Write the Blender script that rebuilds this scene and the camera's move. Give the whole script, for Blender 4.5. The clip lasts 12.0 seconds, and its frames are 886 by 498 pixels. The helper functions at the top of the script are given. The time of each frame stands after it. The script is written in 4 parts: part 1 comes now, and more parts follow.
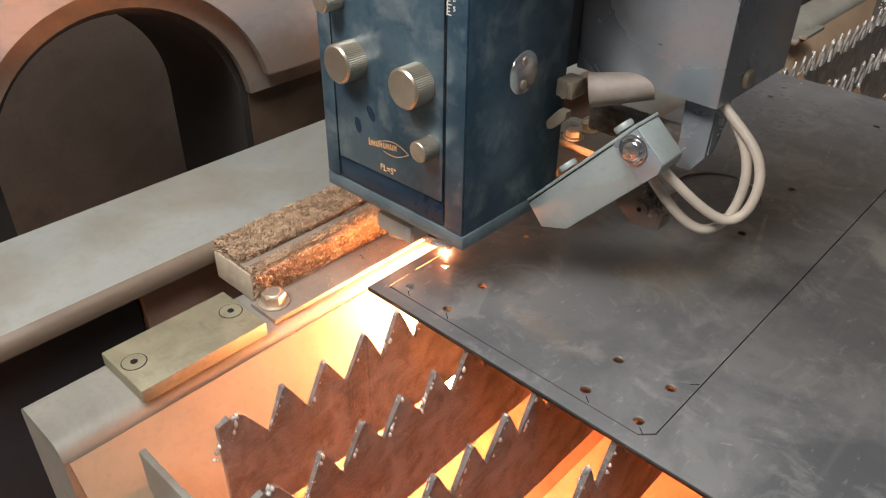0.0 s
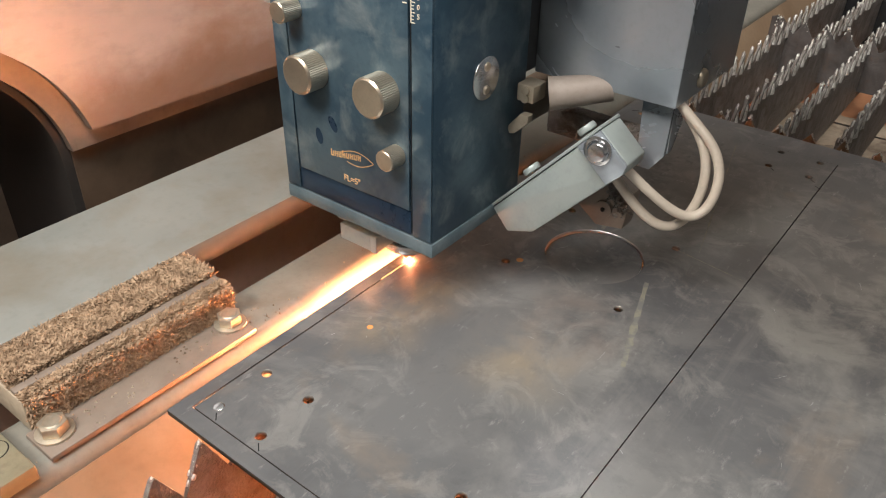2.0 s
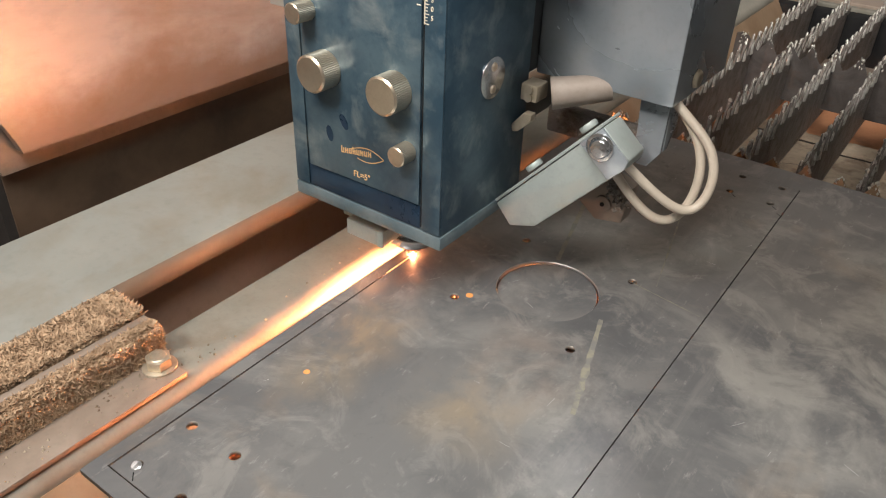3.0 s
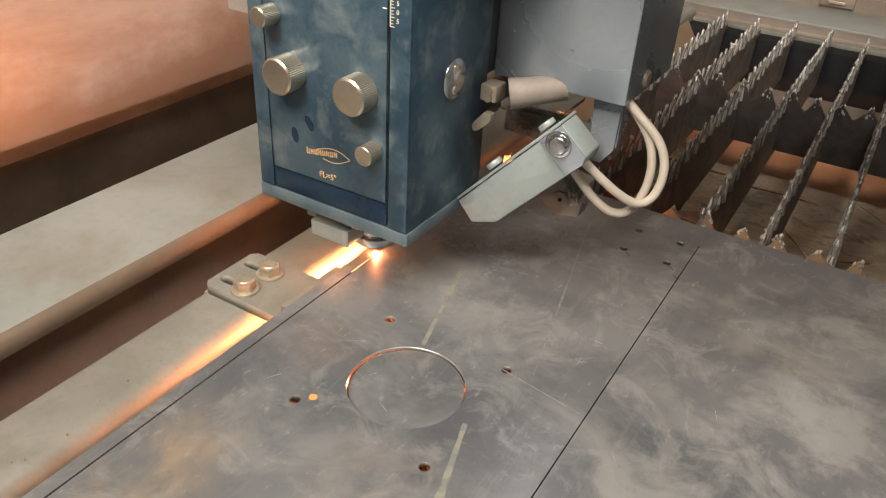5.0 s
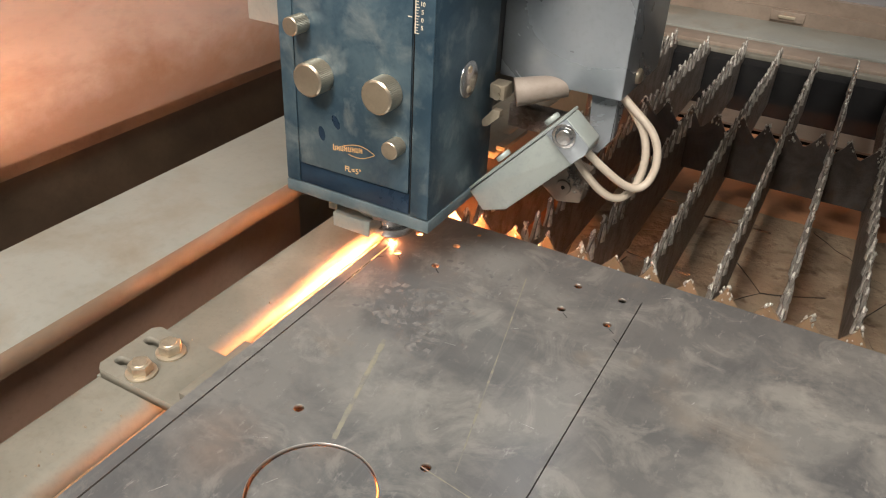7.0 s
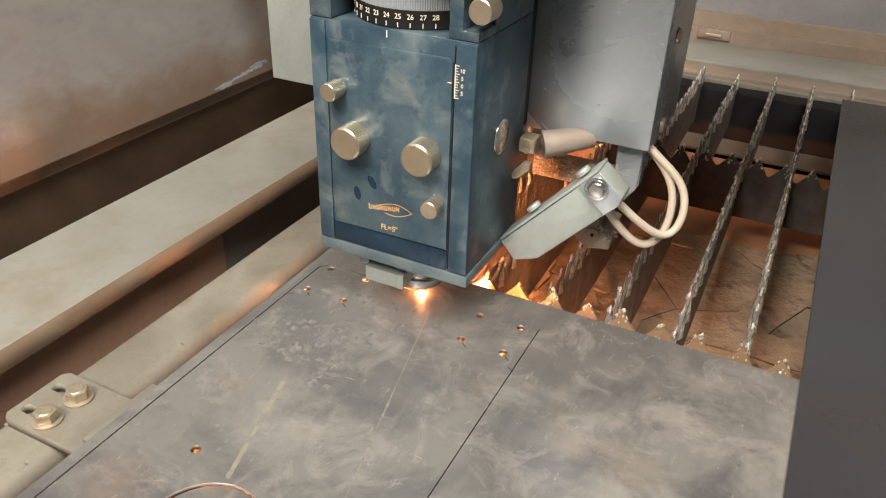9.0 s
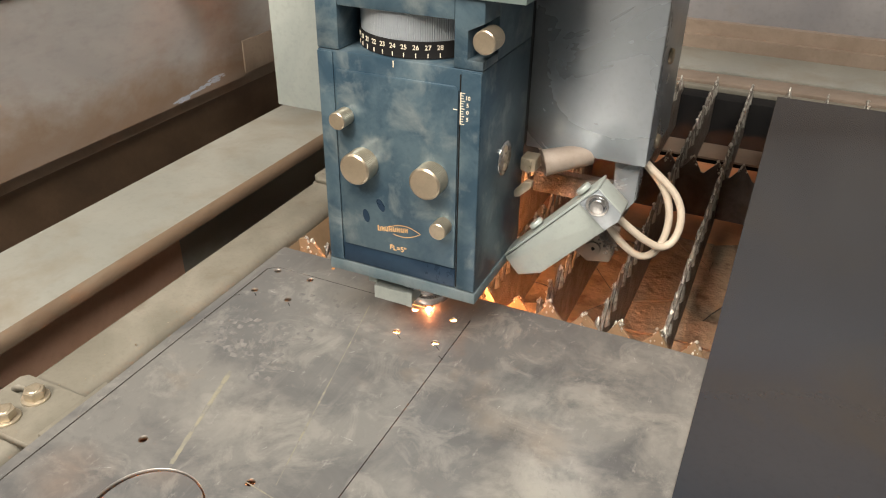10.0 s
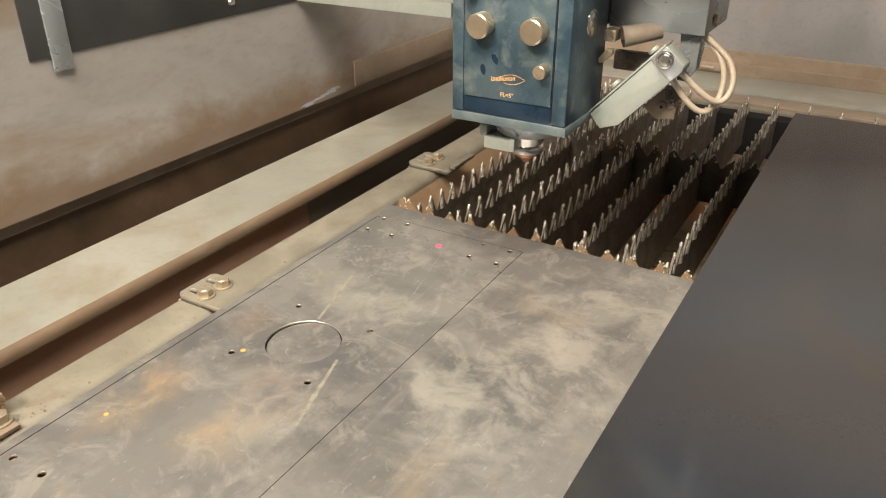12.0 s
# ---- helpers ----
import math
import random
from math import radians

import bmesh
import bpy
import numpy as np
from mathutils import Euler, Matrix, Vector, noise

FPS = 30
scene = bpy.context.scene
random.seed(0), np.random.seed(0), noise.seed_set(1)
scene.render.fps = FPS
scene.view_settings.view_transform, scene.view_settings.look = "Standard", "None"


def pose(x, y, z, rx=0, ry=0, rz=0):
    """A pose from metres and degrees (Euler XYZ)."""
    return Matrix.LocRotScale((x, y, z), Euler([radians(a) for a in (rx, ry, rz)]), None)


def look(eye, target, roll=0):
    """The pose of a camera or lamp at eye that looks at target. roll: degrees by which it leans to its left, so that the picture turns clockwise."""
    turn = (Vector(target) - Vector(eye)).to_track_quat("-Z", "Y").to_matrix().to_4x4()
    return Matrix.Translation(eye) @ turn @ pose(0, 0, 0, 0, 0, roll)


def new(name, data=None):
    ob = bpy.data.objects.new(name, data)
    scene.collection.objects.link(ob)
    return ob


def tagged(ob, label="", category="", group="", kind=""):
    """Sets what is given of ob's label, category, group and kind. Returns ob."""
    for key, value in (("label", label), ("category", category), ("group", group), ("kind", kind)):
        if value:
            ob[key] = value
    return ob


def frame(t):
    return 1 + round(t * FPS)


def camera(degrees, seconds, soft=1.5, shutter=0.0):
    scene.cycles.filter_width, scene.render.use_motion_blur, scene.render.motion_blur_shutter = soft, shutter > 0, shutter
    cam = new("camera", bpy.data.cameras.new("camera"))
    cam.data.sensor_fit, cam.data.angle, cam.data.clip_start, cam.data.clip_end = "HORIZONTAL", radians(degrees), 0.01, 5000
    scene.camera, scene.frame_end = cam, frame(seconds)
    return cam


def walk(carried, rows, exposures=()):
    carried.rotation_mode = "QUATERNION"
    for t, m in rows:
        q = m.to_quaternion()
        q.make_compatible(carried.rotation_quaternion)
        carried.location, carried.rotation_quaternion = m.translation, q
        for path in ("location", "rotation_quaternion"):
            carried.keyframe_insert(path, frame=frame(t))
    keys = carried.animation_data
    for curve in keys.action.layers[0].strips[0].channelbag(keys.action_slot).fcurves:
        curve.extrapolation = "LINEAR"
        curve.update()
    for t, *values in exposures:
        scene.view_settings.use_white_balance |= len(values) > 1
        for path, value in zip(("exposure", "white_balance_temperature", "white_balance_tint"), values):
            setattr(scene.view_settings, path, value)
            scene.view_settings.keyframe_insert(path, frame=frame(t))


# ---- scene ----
# ---- camera ----
cam = camera(59.84, 12.0, soft=1.1)
PATH = [
    (0, (0.2983, -0.5976, 0.3603), (-0.7162, 0.5038, -0.6386), 0.77),
    (0.5, (0.2890, -0.5556, 0.3604), (-0.6910, 0.5846, -0.6293), 0.97),
    (1, (0.2901, -0.5182, 0.3603), (-0.6579, 0.6480, -0.6304), 0.93),
    (1.5, (0.2817, -0.4936, 0.3564), (-0.6494, 0.6884, -0.6315), 0.92),
    (2, (0.2808, -0.4566, 0.3606), (-0.6297, 0.7418, -0.6268), 1.11),
    (2.5, (0.2828, -0.4292, 0.3578), (-0.6108, 0.7878, -0.6221), 1.48),
    (3, (0.2763, -0.4109, 0.3643), (-0.5943, 0.8252, -0.6124), 2.10),
    (3.2, (0.2882, -0.3941, 0.3733), (-0.5802, 0.8460, -0.6005), 1.93),
    (4.8, (0.2757, -0.2927, 0.3711), (-0.5102, 1.0110, -0.5895), 2.99),
    (5, (0.2724, -0.2836, 0.3659), (-0.4924, 1.0351, -0.5912), 3.40),
    (5.5, (0.2523, -0.2600, 0.3848), (-0.4882, 1.0719, -0.5733), 4.30),
    (6, (0.2543, -0.2335, 0.3865), (-0.4696, 1.1163, -0.5590), 4.31),
    (6.5, (0.2566, -0.2128, 0.3932), (-0.4399, 1.1485, -0.5566), 4.37),
    (7, (0.2668, -0.1984, 0.3809), (-0.4393, 1.1605, -0.5651), 3.23),
    (7.2, (0.2744, -0.1899, 0.3868), (-0.4265, 1.1662, -0.5669), 3.58),
    (8.8, (0.3268, -0.1764, 0.4124), (-0.3599, 1.2132, -0.5029), 2.22),
    (9, (0.3303, -0.1791, 0.4139), (-0.3354, 1.2186, -0.5043), 2.05),
    (9.5, (0.3598, -0.1885, 0.4246), (-0.2899, 1.2206, -0.4878), 1.40),
    (10, (0.3955, -0.1985, 0.4348), (-0.2466, 1.2170, -0.4729), 0.86),
    (10.5, (0.4249, -0.2136, 0.4542), (-0.2163, 1.2073, -0.4458), 0.34),
    (11, (0.4838, -0.2712, 0.4484), (-0.1989, 1.1586, -0.4057), -0.82),
    (11.5, (0.5293, -0.3747, 0.4819), (-0.2163, 1.0313, -0.3592), -0.96),
    (12, (0.5402, -0.4706, 0.4758), (-0.2724, 0.9059, -0.3518), 0.00),
]
walk(cam, [(t, look(e, g, r)) for t, e, g, r in PATH],
     exposures=[(0.0, -0.62, 5750, 10), (1.5, -0.58, 5900, 10), (3.0, -0.47, 6050, 10), (5.0, -0.42, 6300, 10), (7.0, -0.42, 6300, 10), (9.0, -0.08, 6550, 10), (10.5, -0.02, 6650, 10), (11.0, 0.15, 7150, 10), (12.0, 0.13, 7200, 10)])

# ---- world and lights ----
world = bpy.data.worlds.new("world")
scene.world = world
world.use_nodes = True
world.node_tree.nodes["Background"].inputs[0].default_value = (0.75, 0.85, 1.0, 1)
world.node_tree.nodes["Background"].inputs[1].default_value = 0.25


def area_lamp(name, eye, target, w, h, watts, colour):
    data = bpy.data.lights.new(name, "AREA")
    data.shape, data.size, data.size_y = "RECTANGLE", w, h
    data.energy, data.color = watts, colour
    ob = new(name, data)
    ob.matrix_world = look(eye, target)
    return ob


area_lamp("unseen_lamp", (0.7, -0.85, 2.6), (0.1, 0.1, 0.0), 1.8, 1.0, 150, (1.0, 0.92, 0.82))
# fill lamp added to brighten the front faces, no known source
area_lamp("unseen_lamp", (-0.15, -1.9, 2.2), (0.0, 0.2, 0.0), 0.6, 0.6, 120, (1.0, 0.89, 0.76))

# ---- materials ----


def mat(name, a, b, rough=0.5, metal=0.0, scale=8.0, fine=120.0, bump=0.2, contrast=(0.35, 0.65), c=None, c_at=(0.6, 0.75),
        stretch=(1, 1, 1), rough_var=0.15, dist=0.0006, detail=6.0):
    """Two colours mixed by cloudy and fine noise, a third in stains, relief by fine noise."""
    m = bpy.data.materials.new(name)
    m.use_nodes = True
    nt = m.node_tree
    n, l = nt.nodes, nt.links
    bsdf = n["Principled BSDF"]
    co = n.new("ShaderNodeTexCoord")
    mp = n.new("ShaderNodeMapping")
    mp.inputs["Scale"].default_value = stretch
    l.new(co.outputs["Object"], mp.inputs["Vector"])

    def noise_tex(s, det=detail, w=0.0):
        t = n.new("ShaderNodeTexNoise")
        t.inputs["Scale"].default_value, t.inputs["Detail"].default_value = s, det
        t.inputs["Distortion"].default_value = w
        t.inputs["Roughness"].default_value = 0.6
        l.new(mp.outputs[0], t.inputs["Vector"])
        return t

    def ramp(src, lo, hi):
        r = n.new("ShaderNodeMapRange")
        r.inputs["From Min"].default_value, r.inputs["From Max"].default_value = lo, hi
        l.new(src, r.inputs["Value"])
        return r.outputs[0]

    def mix(f, x, y):
        k = n.new("ShaderNodeMix")
        k.data_type = "RGBA"
        l.new(f, k.inputs["Factor"])
        for sock, v in ((k.inputs["A"], x), (k.inputs["B"], y)):
            if isinstance(v, tuple):
                sock.default_value = (*v, 1)
            else:
                l.new(v, sock)
        return k.outputs["Result"]

    big, small = noise_tex(scale, w=0.6), noise_tex(fine, 4.0)
    col = mix(ramp(big.outputs[0], *contrast), a, b)
    dark = tuple(x * 0.6 for x in a)
    sm = ramp(small.outputs[0], 0.5, 1.6)
    col = mix(sm, col, dark)
    if c:
        st = noise_tex(scale * 1.7, 9.0, 0.35)
        col = mix(ramp(st.outputs[0], *c_at), col, c)
    l.new(col, bsdf.inputs["Base Color"])
    r = n.new("ShaderNodeMapRange")
    r.inputs["To Min"].default_value, r.inputs["To Max"].default_value = max(rough - rough_var, 0.05), min(rough + rough_var, 1)
    l.new(big.outputs[0], r.inputs["Value"])
    l.new(r.outputs[0], bsdf.inputs["Roughness"])
    bsdf.inputs["Metallic"].default_value = metal
    if bump:
        bp = n.new("ShaderNodeBump")
        bp.inputs["Strength"].default_value, bp.inputs["Distance"].default_value = bump, dist
        l.new(small.outputs[0], bp.inputs["Height"])
        l.new(bp.outputs[0], bsdf.inputs["Normal"])
    return m


def glow(name, colour, strength):
    m = bpy.data.materials.new(name)
    m.use_nodes = True
    b = m.node_tree.nodes["Principled BSDF"]
    b.inputs["Base Color"].default_value = (0.1, 0.05, 0.02, 1)
    b.inputs["Emission Color"].default_value = (*colour, 1)
    b.inputs["Emission Strength"].default_value = strength
    return m



def sheet_steel():
    """Rolled steel: dark scale, paler worn clouds, faint rolling streaks and warm stains."""
    m = bpy.data.materials.new("rolled_steel")
    m.use_nodes = True
    n, l = m.node_tree.nodes, m.node_tree.links
    bsdf = n["Principled BSDF"]
    co = n.new("ShaderNodeTexCoord")

    def cloud(scale, detail, rough, warp, lo, hi, amount, stretch=(1, 1, 1), shift=0.0):
        mp = n.new("ShaderNodeMapping")
        mp.inputs["Scale"].default_value, mp.inputs["Location"].default_value = stretch, (shift, shift * 0.7, 0)
        l.new(co.outputs["Object"], mp.inputs["Vector"])
        t = n.new("ShaderNodeTexNoise")
        for key, v in (("Scale", scale), ("Detail", detail), ("Roughness", rough), ("Distortion", warp)):
            t.inputs[key].default_value = v
        l.new(mp.outputs[0], t.inputs["Vector"])
        r = n.new("ShaderNodeMapRange")
        r.inputs["From Min"].default_value, r.inputs["From Max"].default_value, r.inputs["To Max"].default_value = lo, hi, amount
        l.new(t.outputs[0], r.inputs["Value"])
        return r.outputs[0]

    def over(f, below, colour):
        k = n.new("ShaderNodeMix")
        k.data_type = "RGBA"
        l.new(f, k.inputs["Factor"])
        if isinstance(below, tuple):
            k.inputs["A"].default_value = (*below, 1)
        else:
            l.new(below, k.inputs["A"])
        k.inputs["B"].default_value = (*colour, 1)
        return k.outputs["Result"]

    c = over(cloud(4, 10, 0.62, 0.5, 0.40, 0.60, 1.0), (0.108, 0.111, 0.116), (0.172, 0.172, 0.17))
    # pale worn areas with torn edges, finer ones inside them
    worn = cloud(8, 12, 0.66, 0.45, 0.50, 0.61, 0.48, shift=3.1)
    c = over(worn, c, (0.275, 0.272, 0.256))
    c = over(cloud(21, 12, 0.70, 0.8, 0.53, 0.62, 0.4, shift=7.7), c, (0.32, 0.312, 0.29))
    c = over(cloud(34, 10, 0.7, 0.5, 0.56, 0.66, 0.3, shift=15.2), c, (0.10, 0.102, 0.105))
    c = over(cloud(20, 8, 0.7, 0.0, 0.56, 0.72, 0.4, (2.4, 0.16, 1), 1.9), c, (0.25, 0.245, 0.235))
    c = over(cloud(150, 6, 0.7, 0.0, 0.60, 0.70, 0.5, (1, 0.35, 1), 9.1), c, (0.36, 0.355, 0.34))
    c = over(cloud(8, 9, 0.6, 0.4, 0.58, 0.70, 0.28, shift=12.9), c, (0.33, 0.25, 0.17))

    def patch(x, y, radius, f):
        d = n.new("ShaderNodeVectorMath")
        d.operation = "DISTANCE"
        d.inputs[1].default_value = (x, y, 0)
        l.new(co.outputs["Object"], d.inputs[0])
        r = n.new("ShaderNodeMapRange")
        r.inputs["From Min"].default_value, r.inputs["From Max"].default_value = radius * 1.35, 0.0
        l.new(d.outputs["Value"], r.inputs["Value"])
        k = n.new("ShaderNodeMath")
        k.operation = "MULTIPLY"
        l.new(r.outputs[0], k.inputs[0])
        l.new(f, k.inputs[1])
        return k.outputs[0]

    # pale rubbed areas, torn at the edge
    rubbed = cloud(15, 11, 0.66, 0.35, 0.44, 0.58, 0.65, shift=21.3)
    for x, y, radius in ((0.32, 0.315, 0.09), (0.30, 0.20, 0.09), (0.285, 0.13, 0.08), (0.295, 0.05, 0.08), (0.216, 0.05, 0.06), (0.05, 0.17, 0.045), (0.12, -0.05, 0.07)):
        c = over(patch(x, y, radius, rubbed), c, (0.33, 0.322, 0.298))
    # rust stains, each with its own ragged edge
    ragged = cloud(16, 9, 0.62, 0.6, 0.40, 0.62, 0.6, shift=4.3)
    for x, y, radius, tint in ((-0.033, -0.077, 0.042, (0.42, 0.29, 0.165)), (0.078, -0.098, 0.04, (0.36, 0.285, 0.19)), (0.085, -0.039, 0.045, (0.33, 0.265, 0.22)), (-0.021, 0.056, 0.03, (0.32, 0.25, 0.2)), (-0.02, -0.13, 0.03, (0.36, 0.28, 0.18))):
        c = over(patch(x, y, radius, ragged), c, tint)
    c = over(cloud(90, 8, 0.75, 0.0, 0.58, 0.75, 0.5, shift=5.5), c, (0.10, 0.10, 0.10))
    l.new(c, bsdf.inputs["Base Color"])
    r = n.new("ShaderNodeMapRange")
    r.inputs["To Min"].default_value, r.inputs["To Max"].default_value = 0.3, 0.46
    l.new(worn, r.inputs["Value"])
    l.new(r.outputs[0], bsdf.inputs["Roughness"])
    bsdf.inputs["Metallic"].default_value = 0.35
    return m


PLATE = sheet_steel()
COVER = mat("blue_steel_sheet", (0.024, 0.03, 0.041), (0.032, 0.037, 0.047), 0.19, 0.25, 2.5, 200, 0.01, c=(0.038, 0.036, 0.033), c_at=(0.52, 0.72), rough_var=0.05)
BLUE = mat("blue_anodised", (0.035, 0.072, 0.108), (0.085, 0.135, 0.17), 0.36, 0.4, 18, 250, 0.03, (0.4, 0.6), c=(0.25, 0.295, 0.30), c_at=(0.52, 0.82))
BLUE_DARK = mat("blue_anodised_dark", (0.012, 0.03, 0.06), (0.02, 0.045, 0.08), 0.3, 0.4, 20, 250, 0.04)
TEAL = mat("teal_paint", (0.135, 0.185, 0.185), (0.185, 0.235, 0.23), 0.4, 0.2, 12, 200, 0.05)
GREYBOX = mat("grey_sheet_metal", (0.36, 0.405, 0.45), (0.44, 0.485, 0.525), 0.28, 0.5, 6, 200, 0.02, rough_var=0.06)
GREYGREEN = mat("grey_green_paint", (0.3, 0.34, 0.33), (0.37, 0.41, 0.39), 0.45, 0.2, 15, 200, 0.06)
RAIL = mat("rail_paint", (0.20, 0.207, 0.188), (0.255, 0.257, 0.232), 0.4, 0.08, 5, 120, 0.03, c=(0.165, 0.14, 0.10), c_at=(0.47, 0.8))
BEAM = mat("dusty_steel", (0.155, 0.147, 0.12), (0.225, 0.213, 0.178), 0.6, 0.15, 11, 260, 0.2, c=(0.13, 0.1, 0.07), c_at=(0.55, 0.85))
BROWN = mat("rusty_panel", (0.42, 0.265, 0.19), (0.52, 0.34, 0.25), 0.6, 0.1, 6, 150, 0.15)
WALL = mat("wall_sheet", (0.33, 0.325, 0.325), (0.44, 0.43, 0.425), 0.43, 0.28, 5, 90, 0.03, c=(0.25, 0.175, 0.115), c_at=(0.5, 0.78), stretch=(1, 0.45, 1))


def rust_band(m, height, colour, amount):
    """Brown laid over a sheet from its lower edge up, with a ragged upper edge."""
    n, l = m.node_tree.nodes, m.node_tree.links
    bsdf = n["Principled BSDF"]
    below = bsdf.inputs["Base Color"].links[0].from_socket
    co, sep, t = n.new("ShaderNodeTexCoord"), n.new("ShaderNodeSeparateXYZ"), n.new("ShaderNodeTexNoise")
    t.inputs["Scale"].default_value, t.inputs["Detail"].default_value, t.inputs["Roughness"].default_value = 7, 10, 0.65
    l.new(co.outputs["Object"], sep.inputs[0]), l.new(co.outputs["Object"], t.inputs["Vector"])
    k = n.new("ShaderNodeMath")
    k.operation, k.inputs[1].default_value = "MULTIPLY_ADD", 0.16
    l.new(t.outputs[0], k.inputs[0]), l.new(sep.outputs["Z"], k.inputs[2])
    r = n.new("ShaderNodeMapRange")
    r.inputs["From Min"].default_value, r.inputs["From Max"].default_value = height + 0.105, height + 0.055
    r.inputs["To Max"].default_value = amount
    l.new(k.outputs[0], r.inputs["Value"])
    x = n.new("ShaderNodeMix")
    x.data_type = "RGBA"
    x.inputs["B"].default_value = (*colour, 1)
    l.new(r.outputs[0], x.inputs["Factor"]), l.new(below, x.inputs["A"]), l.new(x.outputs["Result"], bsdf.inputs["Base Color"])


rust_band(WALL, 0.075, (0.20, 0.125, 0.07), 0.7)
# near-black brown; in the crust cracks it puts shade into the colour
DARK = mat("near_black_brown", (0.025, 0.022, 0.02), (0.05, 0.042, 0.036), 0.7, 0.1, 8, 120, 0.2)
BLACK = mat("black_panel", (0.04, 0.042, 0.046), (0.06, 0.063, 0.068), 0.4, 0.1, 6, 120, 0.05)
SLAT = mat("burnt_slat_steel", (0.15, 0.135, 0.12), (0.31, 0.285, 0.26), 0.5, 0.5, 30, 420, 1.0, c=(0.13, 0.095, 0.07), c_at=(0.5, 0.72), dist=0.003)
CROSS_STEEL = mat("sooty_slat_steel", (0.075, 0.066, 0.062), (0.14, 0.125, 0.118), 0.5, 0.5, 25, 330, 0.8, c=(0.12, 0.08, 0.055), c_at=(0.54, 0.8), dist=0.0012)
SLAG = mat("bright_slag", (0.48, 0.465, 0.425), (0.8, 0.785, 0.73), 0.32, 0.5, 90, 500, 1.0, c=(0.24, 0.19, 0.135), c_at=(0.52, 0.72), dist=0.0015)
RUST = mat("rust", (0.36, 0.16, 0.075), (0.48, 0.235, 0.115), 0.75, 0.0, 10, 220, 0.4, c=(0.16, 0.085, 0.05), c_at=(0.55, 0.8))
CRUST = mat("slag_crust", (0.215, 0.17, 0.12), (0.34, 0.28, 0.205), 0.85, 0.0, 16, 90, 0.8, c=(0.13, 0.09, 0.06), c_at=(0.52, 0.66), dist=0.0035)
KNOB = mat("nickel_knob", (0.54, 0.46, 0.35), (0.64, 0.55, 0.43), 0.32, 0.9, 30, 500, 0.03, rough_var=0.08)
BOLT = mat("zinc_bolt", (0.42, 0.36, 0.27), (0.52, 0.46, 0.36), 0.4, 0.7, 60, 400, 0.15)
CHROME = mat("chrome", (0.55, 0.55, 0.56), (0.66, 0.66, 0.66), 0.2, 0.95, 40, 300, 0.02, rough_var=0.06)
PIPE = mat("pale_pipe", (0.27, 0.225, 0.19), (0.35, 0.30, 0.26), 0.6, 0.1, 30, 300, 0.05)
EARTH = mat("brown_grey_steel", (0.2, 0.155, 0.12), (0.28, 0.225, 0.18), 0.5, 0.2, 6, 150, 0.1, c=(0.14, 0.1, 0.075), c_at=(0.55, 0.85))
ENDWALL = mat("end_wall_sheet", (0.18, 0.182, 0.196), (0.24, 0.238, 0.246), 0.5, 0.3, 4, 90, 0.03, c=(0.2, 0.165, 0.14), c_at=(0.58, 0.9))
FLANGE_RUST = mat("brown_dust_steel", (0.23, 0.155, 0.09), (0.31, 0.22, 0.14), 0.55, 0.15, 7, 150, 0.15, c=(0.19, 0.12, 0.065), c_at=(0.52, 0.8))
# darker copy of CUT_STEEL; the small holes' shade is in its colour
HOLE_STEEL = mat("shaded_cut_steel", (0.17, 0.15, 0.13), (0.27, 0.245, 0.215), 0.4, 0.6, 60, 400, 0.1)
RAIL_EDGE = mat("brown_rail_edge", (0.10, 0.07, 0.047), (0.165, 0.118, 0.08), 0.5, 0.1, 9, 150, 0.1, c=(0.2, 0.17, 0.13), c_at=(0.56, 0.8), stretch=(1, 0.3, 1))
CUT_STEEL = mat("bright_cut_steel", (0.4, 0.39, 0.37), (0.52, 0.51, 0.49), 0.35, 0.8, 60, 400, 0.1)
OILY = mat("oily_brown_steel", (0.075, 0.05, 0.032), (0.13, 0.085, 0.055), 0.5, 0.1, 6, 120, 0.1, c=(0.05, 0.035, 0.025), c_at=(0.5, 0.8))
# burnt cut edges, with the shade of the narrow kerf in the colour
BURNT_SHADED = mat("burnt_shaded_edge", (0.03, 0.027, 0.025), (0.055, 0.048, 0.042), 0.6, 0.3, 60, 400, 0.1)
BRASS = mat("dull_brass_bar", (0.2, 0.18, 0.115), (0.26, 0.235, 0.155), 0.5, 0.3, 30, 300, 0.1, c=(0.15, 0.13, 0.09), c_at=(0.55, 0.8))
FLANGE = mat("worn_blue_edge", (0.10, 0.145, 0.17), (0.17, 0.21, 0.225), 0.4, 0.35, 30, 250, 0.05)
TUBE = mat("white_hose", (0.46, 0.4, 0.325), (0.54, 0.475, 0.39), 0.42, 0.0, 20, 200, 0.03)
WHITE = mat("engraved_white", (0.72, 0.66, 0.52), (0.78, 0.72, 0.6), 0.6, 0.0, 40, 300, 0.0)
GOLD = mat("logo_orange", (0.62, 0.38, 0.16), (0.68, 0.44, 0.22), 0.5, 0.2, 40, 300, 0.0)
COPPER = mat("copper_nozzle", (0.55, 0.27, 0.16), (0.65, 0.36, 0.24), 0.32, 0.9, 60, 300, 0.05)
BRISTLE = mat("bristle", (0.25, 0.165, 0.098), (0.42, 0.295, 0.185), 0.9, 0.0, 110, 700, 0.3, (0.42, 0.58))
WOOD = mat("dusty_wood", (0.3, 0.24, 0.17), (0.38, 0.31, 0.22), 0.8, 0.0, 20, 200, 0.3, stretch=(6, 1, 6))
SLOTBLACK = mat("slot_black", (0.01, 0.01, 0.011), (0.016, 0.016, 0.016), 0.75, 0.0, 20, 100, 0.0)
